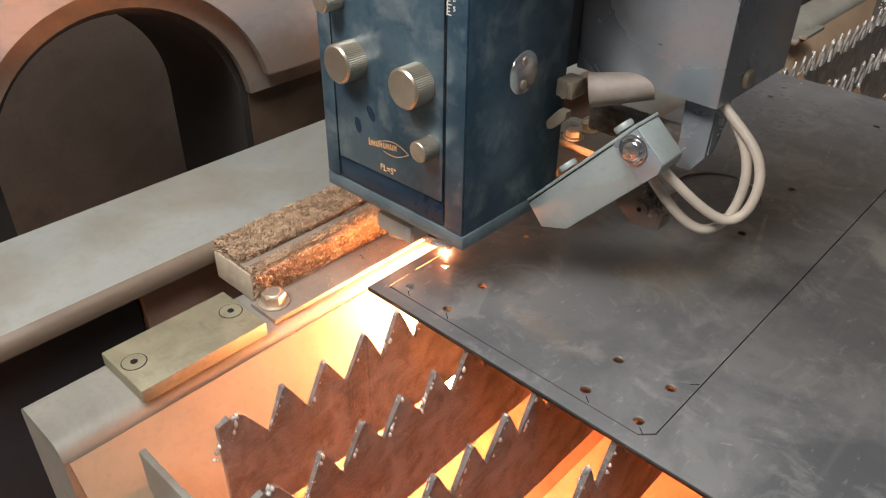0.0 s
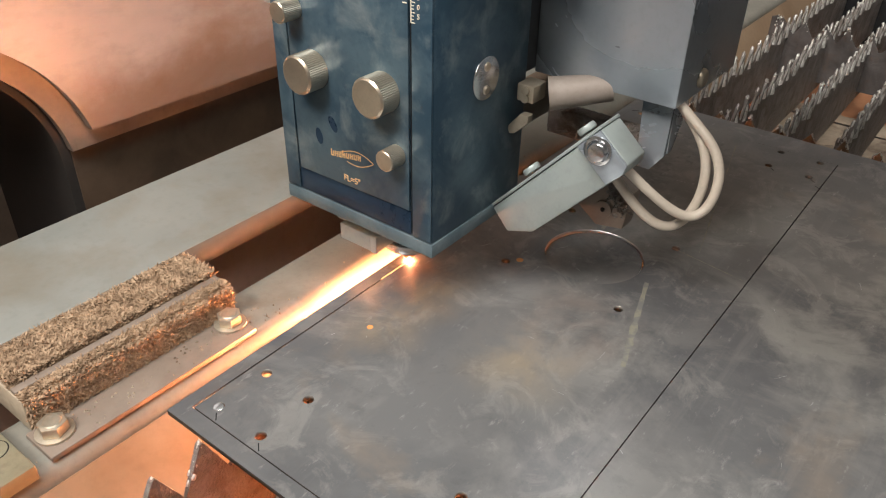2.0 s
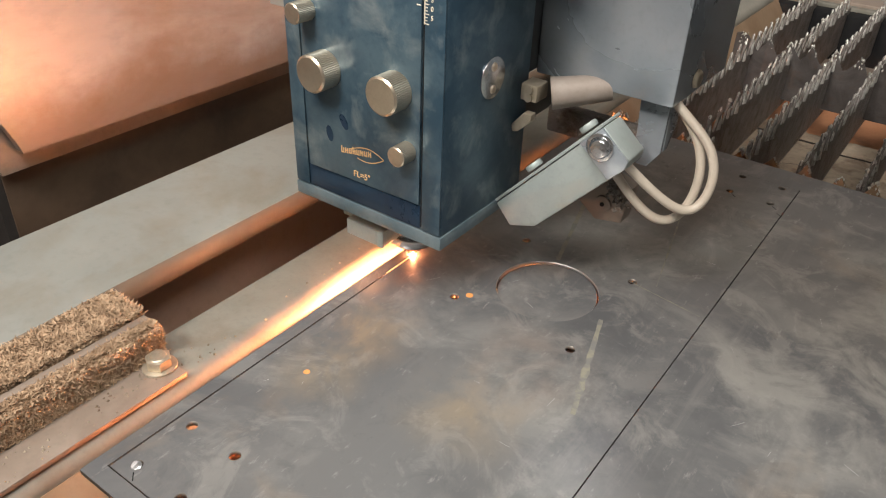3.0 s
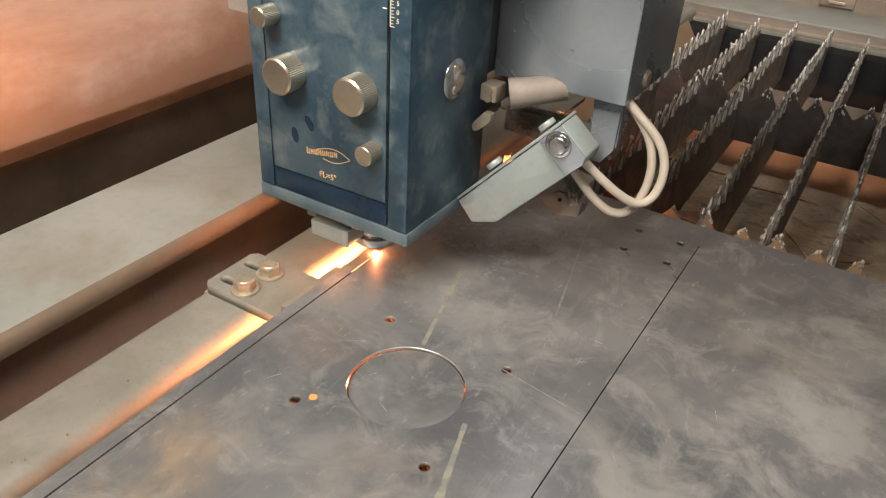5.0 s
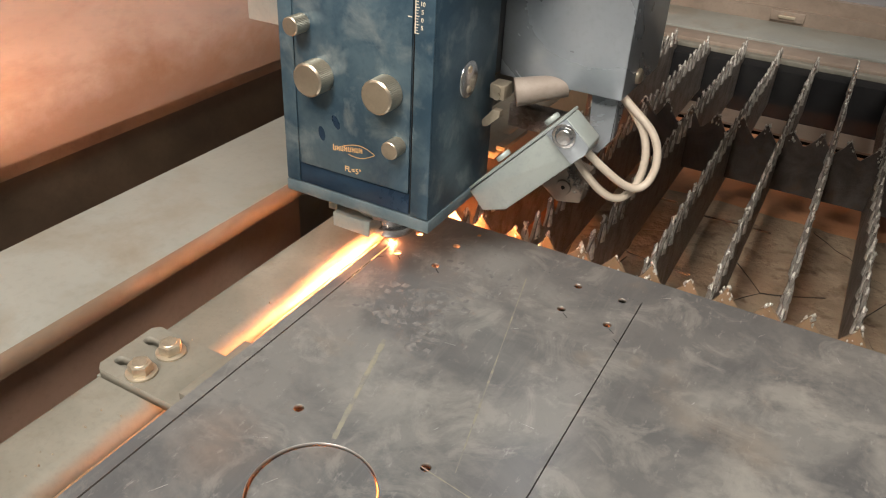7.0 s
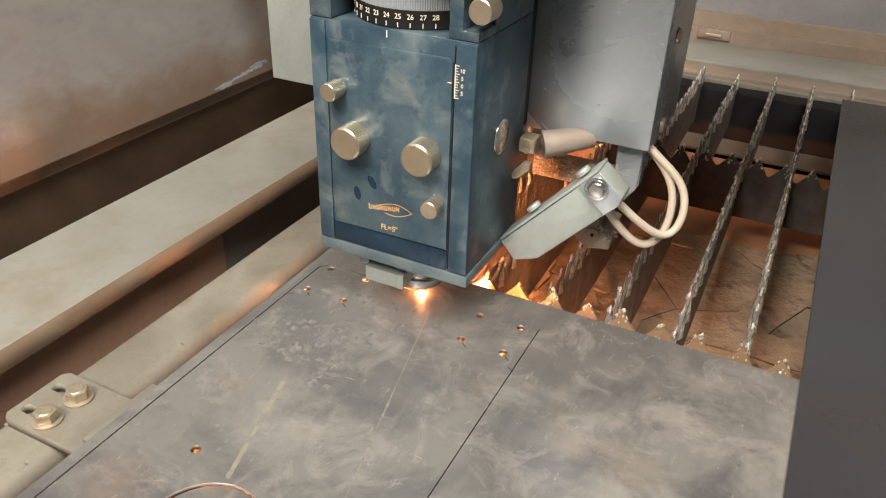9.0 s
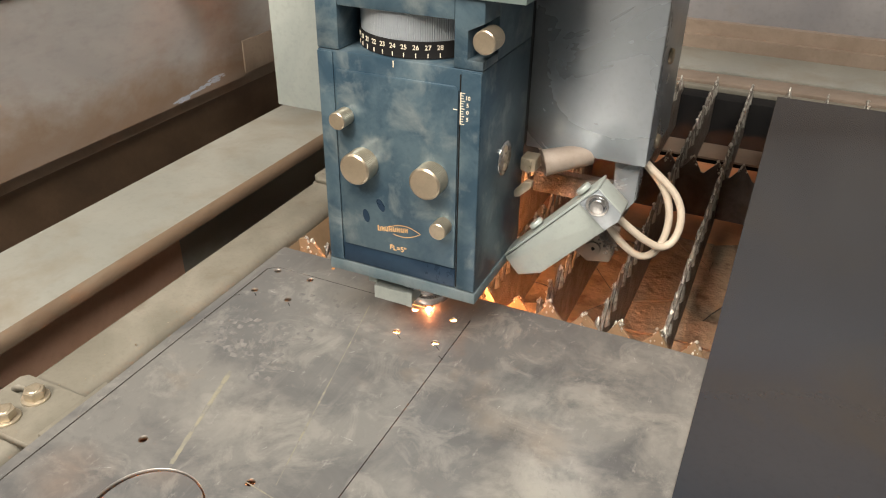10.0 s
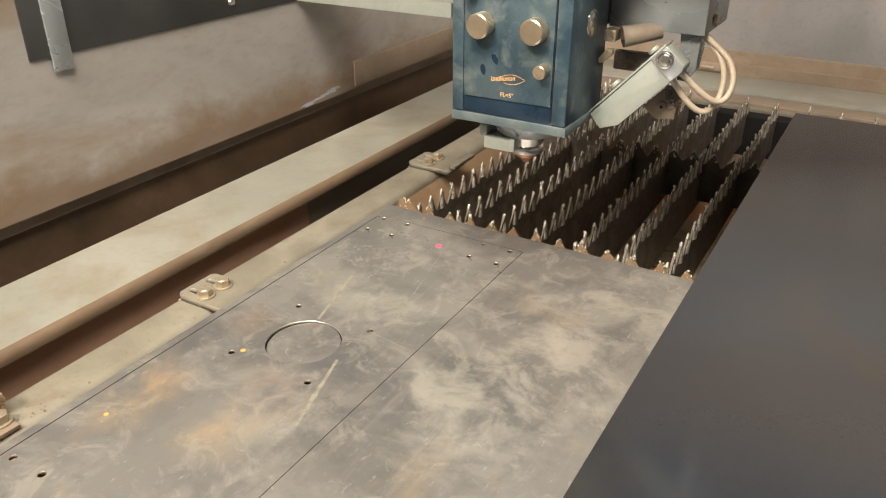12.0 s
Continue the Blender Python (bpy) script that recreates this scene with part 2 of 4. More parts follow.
# low specular keeps the unlit gap behind the slats black
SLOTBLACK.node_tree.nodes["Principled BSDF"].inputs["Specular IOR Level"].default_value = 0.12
ORANGE = mat("orange_paint_mark", (0.6, 0.25, 0.06), (0.66, 0.3, 0.1), 0.6, 0.0, 300, 900, 0.0)
CHALK = mat("chalk_yellow", (0.265, 0.255, 0.20), (0.2, 0.197, 0.185), 0.5, 0.3, 90, 500, 0.0, (0.42, 0.58))
GROUND = mat("concrete", (0.2, 0.2, 0.19), (0.28, 0.27, 0.26), 0.8, 0.0, 2, 40, 0.2)
HALL = mat("hall_wall", (0.5, 0.51, 0.5), (0.58, 0.58, 0.56), 0.8, 0.0, 1.5, 30, 0.05)
ARC = glow("laser_arc", (1.0, 0.33, 0.125), 2900)
JET = glow("molten_jet", (1.0, 0.345, 0.118), 2900)
HOT = glow("hot_kerf", (1.0, 0.5, 0.2), 2.5)

# ---- mesh helpers ----


def box(bm, x0, x1, y0, y1, z0, z1, bevel=0.0, m=None):
    r = bmesh.ops.create_cube(bm, size=1.0)
    vs = r["verts"]
    for v in vs:
        v.co = Vector((x0 + (v.co.x + 0.5) * (x1 - x0), y0 + (v.co.y + 0.5) * (y1 - y0), z0 + (v.co.z + 0.5) * (z1 - z0)))
    if bevel:
        es = list({e for v in vs for e in v.link_edges})
        r = bmesh.ops.bevel(bm, geom=es, offset=bevel, segments=2, affect="EDGES", profile=0.5)
        vs = list({v for f in r["faces"] for v in f.verts} | {v for v in vs if v.is_valid})
    if m is not None:
        bmesh.ops.transform(bm, matrix=m, verts=vs)
    return bm


def cyl(bm, m, r, depth, seg=32, r2=None, bevel=0.0):
    """A cylinder along z from 0 to depth in the space of m."""
    q = bmesh.ops.create_cone(bm, cap_ends=True, segments=seg, radius1=r, radius2=r if r2 is None else r2, depth=depth)
    vs = q["verts"]
    for v in vs:
        v.co.z += depth / 2
    if bevel:
        es = [e for e in {e for v in vs for e in v.link_edges} if abs(e.verts[0].co.z - e.verts[1].co.z) < 1e-7]
        k = bmesh.ops.bevel(bm, geom=es, offset=bevel, segments=2, affect="EDGES", profile=0.5)
        vs = list({v for f in k["faces"] for v in f.verts} | {v for v in vs if v.is_valid})
    bmesh.ops.transform(bm, matrix=m, verts=vs)
    return bm


def prism(bm, outline, axis, a, b, bevel=0.0):
    """Extrudes a convex or simple outline (pairs) along an axis, from a to b."""
    def place(p, d):
        return {"x": (d, p[0], p[1]), "y": (p[0], d, p[1]), "z": (p[0], p[1], d)}[axis]
    va, vb = [bm.verts.new(place(p, a)) for p in outline], [bm.verts.new(place(p, b)) for p in outline]
    k = len(outline)
    bm.faces.new(va[::-1]), bm.faces.new(vb)
    for i in range(k):
        bm.faces.new((va[i], va[(i + 1) % k], vb[(i + 1) % k], vb[i]))
    bmesh.ops.recalc_face_normals(bm, faces=bm.faces)
    if bevel:
        bmesh.ops.bevel(bm, geom=list(bm.edges), offset=bevel, segments=2, affect="EDGES", profile=0.5)
    return bm


def mesh_of(bm, name, material, smooth=0.6):
    me = bpy.data.meshes.new(name)
    bm.normal_update()
    for e in bm.edges:
        e.smooth = len(e.link_faces) == 2 and e.calc_face_angle(0) < smooth
    for f in bm.faces:
        f.smooth = True
    bm.to_mesh(me)
    bm.free()
    me.materials.append(material)
    return me


def part(name, bm, material, parent, label=""):
    me = bm if isinstance(bm, bpy.types.Mesh) else mesh_of(bm, name, material)
    ob = new(name, me)
    ob.parent = parent
    return tagged(ob, label)


def thing(name, label, category, group="", kind="", at=None):
    ob = new(name)
    ob.empty_display_size = 0.02
    if at is not None:
        ob.matrix_basis = at
    return tagged(ob, label, category, group, kind)


def solid(name, bm, material, label="", category="", group="", kind=""):
    return tagged(new(name, mesh_of(bm, name, material)), label, category, group, kind)


def nb():
    return bmesh.new()


def words(text, size, material, m, name="writing", depth=0.0002):
    """A mesh of the built-in font, in the xy plane of m, centred."""
    cu = bpy.data.curves.new(name, "FONT")
    cu.body, cu.size, cu.extrude, cu.align_x, cu.align_y = text, size, depth, "CENTER", "CENTER"
    ob = new(name, cu)
    me = bpy.data.meshes.new_from_object(ob.evaluated_get(bpy.context.evaluated_depsgraph_get()))
    bpy.data.objects.remove(ob)
    me.transform(m)
    me.materials.clear()
    me.materials.append(material)
    return me


def flat_cut(name, outer, holes, z0, z1, material):
    """A flat sheet with an outline and holes cut through it (2D curve, filled), as a mesh."""
    cu = bpy.data.curves.new(name, "CURVE")
    cu.dimensions, cu.fill_mode = "2D", "BOTH"
    cu.extrude = (z1 - z0) / 2
    for loop in (outer, *holes):
        sp = cu.splines.new("POLY")
        sp.points.add(len(loop) - 1)
        for p, q in zip(sp.points, loop):
            p.co = (q[0], q[1], 0, 1)
        sp.use_cyclic_u = True
    ob = new(name, cu)
    me = bpy.data.meshes.new_from_object(ob.evaluated_get(bpy.context.evaluated_depsgraph_get()))
    bpy.data.objects.remove(ob)
    me.transform(Matrix.Translation((0, 0, (z0 + z1) / 2)))
    q = bmesh.new()
    q.from_mesh(me)
    bmesh.ops.remove_doubles(q, verts=q.verts, dist=0.00001)
    bmesh.ops.recalc_face_normals(q, faces=q.faces)
    q.to_mesh(me)
    q.free()
    me.materials.clear()
    me.materials.append(material)
    me.materials.append(BURNT_SHADED)
    for p in me.polygons:
        p.material_index = 1 if abs(p.normal.z) < 0.5 else 0
    return me


def ring(cx, cy, r, k=24):
    return [(cx + r * math.cos(2 * math.pi * i / k), cy + r * math.sin(2 * math.pi * i / k)) for i in range(k)]


def rect(x0, x1, y0, y1):
    return [(x0, y0), (x1, y0), (x1, y1), (x0, y1)]


FACE_FRONT = Matrix(((1, 0, 0, 0), (0, 0, -1, 0), (0, 1, 0, 0), (0, 0, 0, 1)))  # local z towards -y


def front(x, y, z):
    return Matrix.Translation((x, y, z)) @ FACE_FRONT


def hex_bolt(at, r=0.010, h=0.008, name="hex_bolt", label="dull zinc hex bolt with washer on the frame"):
    t = thing(name, label, "bolt", "bolts on the bed frame", at=at)
    b = nb()
    cyl(b, Matrix(), r * 1.3, 0.002, 28, bevel=0.0004)
    part("washer", b, BOLT, t)
    b = nb()
    cyl(b, pose(0, 0, 0.002), r, h, 6, bevel=0.0009)
    cyl(b, pose(0, 0, 0.002 + h - 0.0004), r * 0.72, 0.0012, 24, r2=r * 0.6)
    part("bolt_head", b, BOLT, t)
    return t


# ---- hall and machine shell ----
b = nb()
box(b, -30, 30, -30, 30, -0.95, -0.9)
solid("ground", b, GROUND, "grey concrete workshop floor under the machine", "floor", kind="structure")
for nm, d in (("wall_west", (-4.1, -4, -5, 5, -0.9, 3.2)), ("wall_east", (4.5, 4.6, -5, 5, -0.9, 3.2)),
              ("wall_south", (-4, 4.5, -5.1, -5, -0.9, 3.2)), ("wall_north", (-4, 4.5, 5, 5.1, -0.9, 3.2))):
    b = nb()
    box(b, *d)
    solid(nm, b, HALL, "plain light grey workshop wall", "wall", kind="structure")
b = nb()
box(b, -4.1, 4.6, -5.1, 5.1, 3.2, 3.3)
solid("ceiling", b, HALL, "plain light workshop ceiling", "ceiling", kind="structure")

# the left cover with its round opening
ARCH_Y, ARCH_Z = -0.268, -0.015


def arch_sheet(radius, low, top, x0, x1):
    """An upright sheet along y, cut out round the arch."""
    lo = math.asin((low - ARCH_Z) / radius)
    arc_pts = [(ARCH_Y + radius * math.cos(q), ARCH_Z + radius * math.sin(q)) for q in [lo + (math.pi - 2 * lo) * i / 40 for i in range(41)]]
    return prism(nb(), [(-1.2, low)] + arc_pts[::-1] + [(1.62, low), (1.62, top), (-1.2, top)], "x", x0, x1)


side_cover = solid("side_cover", arch_sheet(0.1715, 0.026, 0.75, -0.452, -0.44), WALL, "dull grey sheet metal side cover of the machine, with a round opening", "machine cover", kind="structure")
solid("inner_plate", arch_sheet(0.1485, 0.0045, 0.22, -0.464, -0.4535), EARTH, "dirty brown steel plate behind the side cover, with a round opening", "plate", kind="structure")
b = nb()
box(b, -0.480, -0.4645, ARCH_Y + 0.150, 1.6, -0.12, 0.0035, 0.001)
solid("trim", b, OILY, "oily dark brown skirt under the side cover", "trim", kind="structure")
b = nb()
box(b, -0.4398, -0.4365, 0.82, 1.55, 0.031, 0.085, 0.001)
solid("cover_patch", b, EARTH, "brown steel strip riveted on the side cover", "strip")
b = nb()
sm_ = random.Random(21)
for i in range(60):
    u = sm_.random()
    y, z, r = 0.655 + 0.115 * u + sm_.gauss(0, 0.002), 0.030 + 0.013 * u + sm_.gauss(0, 0.0018), sm_.uniform(0.0012, 0.0034)
    b.faces.new([b.verts.new((-0.43985 + 0.000004 * i, y + 2.6 * r * sm_.uniform(0.5, 1.3) * math.cos(q * math.pi / 4), z + r * 0.6 * sm_.uniform(0.5, 1.3) * math.sin(q * math.pi / 4))) for q in range(8)])
SMEAR = mat("pale_blue_smear", (0.33, 0.37, 0.44), (0.40, 0.45, 0.54), 0.6, 0.0, 60, 300, 0.0)
solid("paint_smear", b, SMEAR, "pale blue paint smear on the side cover", "stain", kind="stuff")
# near-black backing strip behind the rail
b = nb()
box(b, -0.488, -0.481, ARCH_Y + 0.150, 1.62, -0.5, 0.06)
solid("trim", b, DARK, "near-black strip behind the rail", "trim", kind="structure")
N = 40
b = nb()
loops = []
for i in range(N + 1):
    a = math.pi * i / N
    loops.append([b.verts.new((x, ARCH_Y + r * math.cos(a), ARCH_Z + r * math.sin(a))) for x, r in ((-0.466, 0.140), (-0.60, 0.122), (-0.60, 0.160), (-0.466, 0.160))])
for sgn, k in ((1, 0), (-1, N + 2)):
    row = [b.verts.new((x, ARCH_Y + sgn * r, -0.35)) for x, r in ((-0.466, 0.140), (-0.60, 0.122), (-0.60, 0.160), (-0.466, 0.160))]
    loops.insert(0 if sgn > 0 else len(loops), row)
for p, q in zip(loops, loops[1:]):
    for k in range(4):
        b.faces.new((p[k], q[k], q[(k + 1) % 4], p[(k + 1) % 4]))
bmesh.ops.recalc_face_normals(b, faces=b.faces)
solid("opening_sleeve", b, DARK, "near-black sleeve behind the round opening", "sleeve")
b = nb()
box(b, -0.75, -0.74, -1.3, 1.62, -0.5, 0.75)
solid("cover_back", b, EARTH, "dark inside back of the machine cover", "machine cover", kind="structure")
b = nb()
box(b, -0.755, 1.9, 1.62, 1.66, 0.018, 0.60)
solid("end_cover", b, ENDWALL, "blue grey sheet metal end cover of the machine", "machine cover", kind="structure")
# added out of view, to give the smooth sheet a brown reflection
b = nb()
box(b, -0.755, 1.9, 1.625, 1.66, 0.602, 1.10)
solid("end_cover", b, FLANGE_RUST, "unseen brown panel added above the end cover for its reflection", "machine cover", kind="structure")
b = nb()
box(b, -0.44, 1.9, 1.60, 1.6195, -0.06, 0.022)
box(b, -0.44, 1.9, 1.5855, 1.5998, -0.06, -0.006)
solid("end_rail", b, EARTH, "brown dirty steel rail along the end of the bed", "rail", kind="structure")
b = nb()
box(b, -0.44, 1.9, 1.425, 1.585, -0.07, -0.033, 0.003)
solid("end_strip", b, RAIL, "light grey flat end strip of the bed frame", "frame", kind="structure")
b = nb()
box(b, -0.44, 1.9, 1.362, 1.4245, -0.07, -0.037, 0.003)
solid("end_lip", b, EARTH, "brown steel lip of the end strip", "frame", kind="structure")
b = nb()
box(b, -0.2, 1.9, 1.345, 1.3615, -0.055, -0.043, 0.002)
solid("end_rod", b, BEAM, "thin steel rod along the end of the slats", "rod", kind="structure")
# black block fills the gap past the slats; its colour is the shade
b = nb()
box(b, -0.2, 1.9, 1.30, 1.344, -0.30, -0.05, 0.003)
solid("end_shade_beam", b, SLOTBLACK, "near-black beam standing in for the unlit gap past the slats", "beam", kind="structure")

# rail beside the bed
b = nb()
prof = [(-0.364, -0.3), (-0.364, -0.012)] + [(-0.2400 + 0.0125 * math.sin(a), -0.0245 + 0.0125 * math.cos(a)) for a in [i * math.pi / 16 for i in range(9)]] + [(-0.2275, -0.0275), (-0.2300, -0.0275), (-0.2300, -0.0260), (-0.262, -0.0260), (-0.262, -0.3)]
prism(b, prof, "y", -1.2, 1.58)
rail = solid("rail", b, RAIL, "long grey painted steel rail with a rounded edge", "rail", kind="structure")
# thin strip that makes the rail's rounded lower edge browner
b = nb()
arc_ = [(-0.2400 + r * math.sin(a), -0.0245 + r * math.cos(a)) for r, aa in ((0.0129, (20, 38, 56, 74, 90)), (0.0121, (90, 56, 20))) for a in [math.radians(q) for q in aa]]
arc_.insert(5, (-0.2271, -0.0282))
arc_.insert(6, (-0.2290, -0.0282))
prism(b, arc_, "y", -1.2, 1.58)
solid("rail_edge", b, RAIL_EDGE, "brown rounded lower edge of the rail", "rail", kind="structure")
b = nb()
box(b, -0.26, -0.25, -0.385, 0.316, -0.4, -0.0265)
solid("side_panel", b, BROWN, "brown steel panel under the rail", "panel", kind="structure")
# the recess beside the brown panel is unlit; black colour holds that shade
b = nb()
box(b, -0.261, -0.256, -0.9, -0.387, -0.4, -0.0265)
solid("side_panel", b, BLACK, "black panel standing in for the unlit recess under the rail", "panel", kind="structure")
b = nb()
box(b, -0.261, -0.256, 0.318, 0.431, -0.4, -0.0265)
solid("side_panel", b, BROWN, "short recessed brown steel panel under the rail", "panel", kind="structure")

# bed frame beam
b = nb()
prof = [(-0.177, -0.16), (-0.177, -0.040)] + [(-0.165 - 0.012 * math.cos(a), -0.040 + 0.012 * math.sin(a)) for a in [i * math.pi / 12 for i in range(1, 7)]] + [(-0.127 + 0.014 * math.sin(a), -0.042 + 0.014 * math.cos(a)) for a in [i * math.pi / 16 for i in range(9)]] + [(-0.1130, -0.16)]
prism(b, prof, "y", -0.515, 1.36)
solid("bed_beam", b, BEAM, "dusty steel side beam of the cutting bed", "beam", kind="structure")

b = nb()
prism(b, [(-0.1128, -0.0420), (-0.1110, -0.0405), (-0.060, -0.118), (-0.063, -0.120)], "y", -0.512, 1.30)
solid("inner_flange", b, FLANGE_RUST, "sloping steel flange inside the bed beam", "flange", kind="structure")

# pit
b = nb()
box(b, -0.6, 1.9, -1.2, 1.36, -0.42, -0.40)
solid("pit_floor", b, RUST, "rusty floor of the scrap pit below the slats", "pit floor", kind="structure")
b = nb()
prism(b, [(0.90, -0.166), (1.205, -0.142), (1.205, -0.146), (0.90, -0.170)], "x", -0.09, 1.9)
solid("pit_slope", b, RUST, "rust orange chute plate of the pit", "chute", kind="structure")
b = nb()
prism(b, [(1.232, -0.142), (1.298, -0.139), (1.298, -0.143), (1.232, -0.146)], "x", -0.09, 1.9)
solid("pit_slope", b, EARTH, "brown steel ledge at the end of the pit", "chute", kind="structure")
b = nb()
prism(b, [(-0.17, -0.16), (-0.165, -0.16), (-0.02, -0.40), (-0.025, -0.40)], "y", -0.6, 1.3)
solid("pit_slope", b, RUST, "rust orange sloping chute plate beside the bed beam", "chute", kind="structure")

# ---- cracked crust in the pit ----
rng = random.Random(4)
b = nb()
gx, gy = 9, 8
grid = [[(0.0 + 0.075 * i + rng.uniform(-0.028, 0.028), 0.36 + 0.072 * j + rng.uniform(-0.028, 0.028)) for j in range(gy + 1)] for i in range(gx + 1)]
crust = thing("slag_crust", "cracked grey brown crust of slag in the pit", "slag", at=pose(0, 0, -0.155))
for i in range(gx):
    for j in range(gy):
        q = [grid[i][j], grid[i + 1][j], grid[i + 1][j + 1], grid[i][j + 1]]
        cx, cy = sum(p[0] for p in q) / 4, sum(p[1] for p in q) / 4
        rim = []
        shrink = rng.choice((1.0, 1.0, 0.996, 0.988))
        for k in range(4):
            p0, p1 = q[k], q[(k + 1) % 4]
            for s in (0.0, 0.33, 0.66):
                x, y = p0[0] + (p1[0] - p0[0]) * s, p0[1] + (p1[1] - p0[1]) * s
                n1 = noise.noise((x * 40, y * 40, 1.3)) * 0.008
                rim.append((cx + (x + n1 - cx) * shrink, cy + (y + n1 - cy) * shrink))
        b = nb()
        z1 = rng.uniform(-0.0025, 0.002)
        prism(b, rim, "z", -0.03, z1)
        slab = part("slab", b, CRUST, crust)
        # slab sides near-black: the shade inside the cracks is in the colour
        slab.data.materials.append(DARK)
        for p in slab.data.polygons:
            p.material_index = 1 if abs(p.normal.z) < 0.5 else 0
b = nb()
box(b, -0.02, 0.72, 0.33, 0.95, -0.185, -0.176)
solid("crust_bed", b, DARK, "near-black bed that holds the shade of the cracks under the crust", "slag", kind="stuff")

# ---- slats ----


def slat_mesh(seed, y0, y1, pitch, tooth, top, bottom, name):
    r = random.Random(seed)
    pts = []
    y = y0
    pts += [(y0, top - 0.003), (y0 + 0.009, top), (y0 + 0.0125, top - 0.007), (y0 + 0.016, top - 0.002), (y0 + 0.020, top - 0.005)]
    y = y0 + 0.036
    while y < y1 - pitch:
        p = pitch * r.uniform(0.94, 1.06)
        t = top - r.uniform(0, 0.005)
        d = tooth * r.uniform(0.85, 1.1)
        lean = r.uniform(-0.05, 0.05)
        if y < -0.18:
            pts += [(y + p * 0.02, top - d), (y + p * (0.46 + lean), t - 0.0006), (y + p * (0.52 + lean), t), (y + p * (0.56 + lean), t - 0.002), (y + p * 0.98, top - d)]
            y += p
            continue
        pts += [(y + p * 0.06, top - d), (y + p * (0.33 + lean), top - d * 0.50), (y + p * (0.44 + lean), t - 0.0035), (y + p * (0.50 + lean), t),
                (y + p * (0.57 + lean), t - 0.004), (y + p * (0.69 + lean), top - d * 0.50), (y + p * 0.94, top - d)]
        y += p
    pts.append((y1, top - tooth))
    bm = bmesh.new()
    rows = []
    for yy, zz in pts:
        w = 0.0011 + r.uniform(0, 0.0006) + (0.0008 if zz > top - 0.012 else 0)
        j = r.uniform(-0.0006, 0.0006)
        rows.append([bm.verts.new((j - w, yy, zz)), bm.verts.new((j + w, yy, zz)), bm.verts.new((0.0012, yy, bottom)), bm.verts.new((-0.0012, yy, bottom))])
    for p, q in zip(rows, rows[1:]):
        for k in range(4):
            bm.faces.new((p[k], p[(k + 1) % 4], q[(k + 1) % 4], q[k]))
    bm.faces.new(rows[0]), bm.faces.new(rows[-1][::-1])
    bmesh.ops.recalc_face_normals(bm, faces=bm.faces)
    tips = [q for p, q, k in zip(pts, pts[1:], pts[2:]) if q[1] > top - 0.006 and q[1] > p[1] and q[1] >= k[1]]
    return mesh_of(bm, name, SLAT, 0.3), tips


def slag_mesh(seed, tips, along):
    """Beads of slag stuck to the tips of the teeth."""
    r = random.Random(seed)
    vs, fs = [], []
    for k_, (yy, zz) in enumerate(tips):
        if yy > -0.1 and along == "y":
            h, w = r.uniform(0.024, 0.033), r.uniform(0.0038, 0.0054)
            k = len(vs)
            for zf, wf in ((0.0015, 0.16), (-0.22 * h, 0.46), (-0.55 * h, 0.78), (-h, 0.95)):
                for q in range(6):
                    a = q * math.pi / 3
                    wy = wf * r.uniform(0.85, 1.15)
                    vs.append(Vector((w * wf * math.cos(a) * r.uniform(0.85, 1.2), yy + 0.0074 * wy * math.sin(a), zz + zf)))
            for lv in range(3):
                for q in range(6):
                    fs.append((k + lv * 6 + q, k + lv * 6 + 6 + q, k + lv * 6 + 6 + (q + 1) % 6, k + lv * 6 + (q + 1) % 6))
            fs.append(tuple(k + q for q in range(6)))
        near = yy < -0.15
        for _ in range(14 if near else 16 if along == "x" else r.choice((3, 5, 7))):
            s = r.uniform(0.0009, 0.0024)
            drop = r.uniform(0.0, 0.030) if near else r.uniform(-0.001, 0.016)
            c = Vector((r.uniform(-0.002, 0.002), yy + (-drop * 0.48 if near else r.uniform(-0.0075, 0.0075) * (0.3 + drop * 45) if along == "x" else r.uniform(-0.003, 0.003)), zz - drop))
            k = len(vs)
            for d in ((1, 0, 0), (-1, 0, 0), (0, 1, 0), (0, -1, 0), (0, 0, 1), (0, 0, -1)):
                vs.append(c + Vector(d) * s * r.uniform(0.7, 1.3) * (1.0 if d[2] == 0 else 1.6))
            fs += [(k + a, k + c2, k + 4) for a, c2 in ((0, 2), (2, 1), (1, 3), (3, 0))] + [(k + c2, k + a, k + 5) for a, c2 in ((0, 2), (2, 1), (1, 3), (3, 0))]
    me = bpy.data.meshes.new("slag")
    me.from_pydata(vs, [], fs)
    me.polygons.foreach_set("use_smooth", [True] * len(fs))
    me.materials.append(SLAG)
    return me


TOP = -0.0045
for i in range(12):
    x = -0.0390 + 0.0634 * i
    t = thing("support_slat", "burnt toothed steel support slat crusted with bright slag", "slat", "slats of the cutting bed", at=pose(x, 0, 0))
    me, tips = slat_mesh(10 + i, -0.442 if i == 0 else -0.462, 1.325, 0.0345, 0.034, TOP, -0.115, "blade")
    part("blade", me, SLAT, t)
    part("slag", slag_mesh(60 + i, tips, "y"), SLAG, t, "bright beads of slag")["kind"] = "stuff"
b = nb()
box(b, -0.088, 0.72, -0.476, -0.471, -0.118, -0.040, 0.0006)
solid("slat_holder", b, BEAM, "plain grey steel holder across the ends of the slats", "holder")
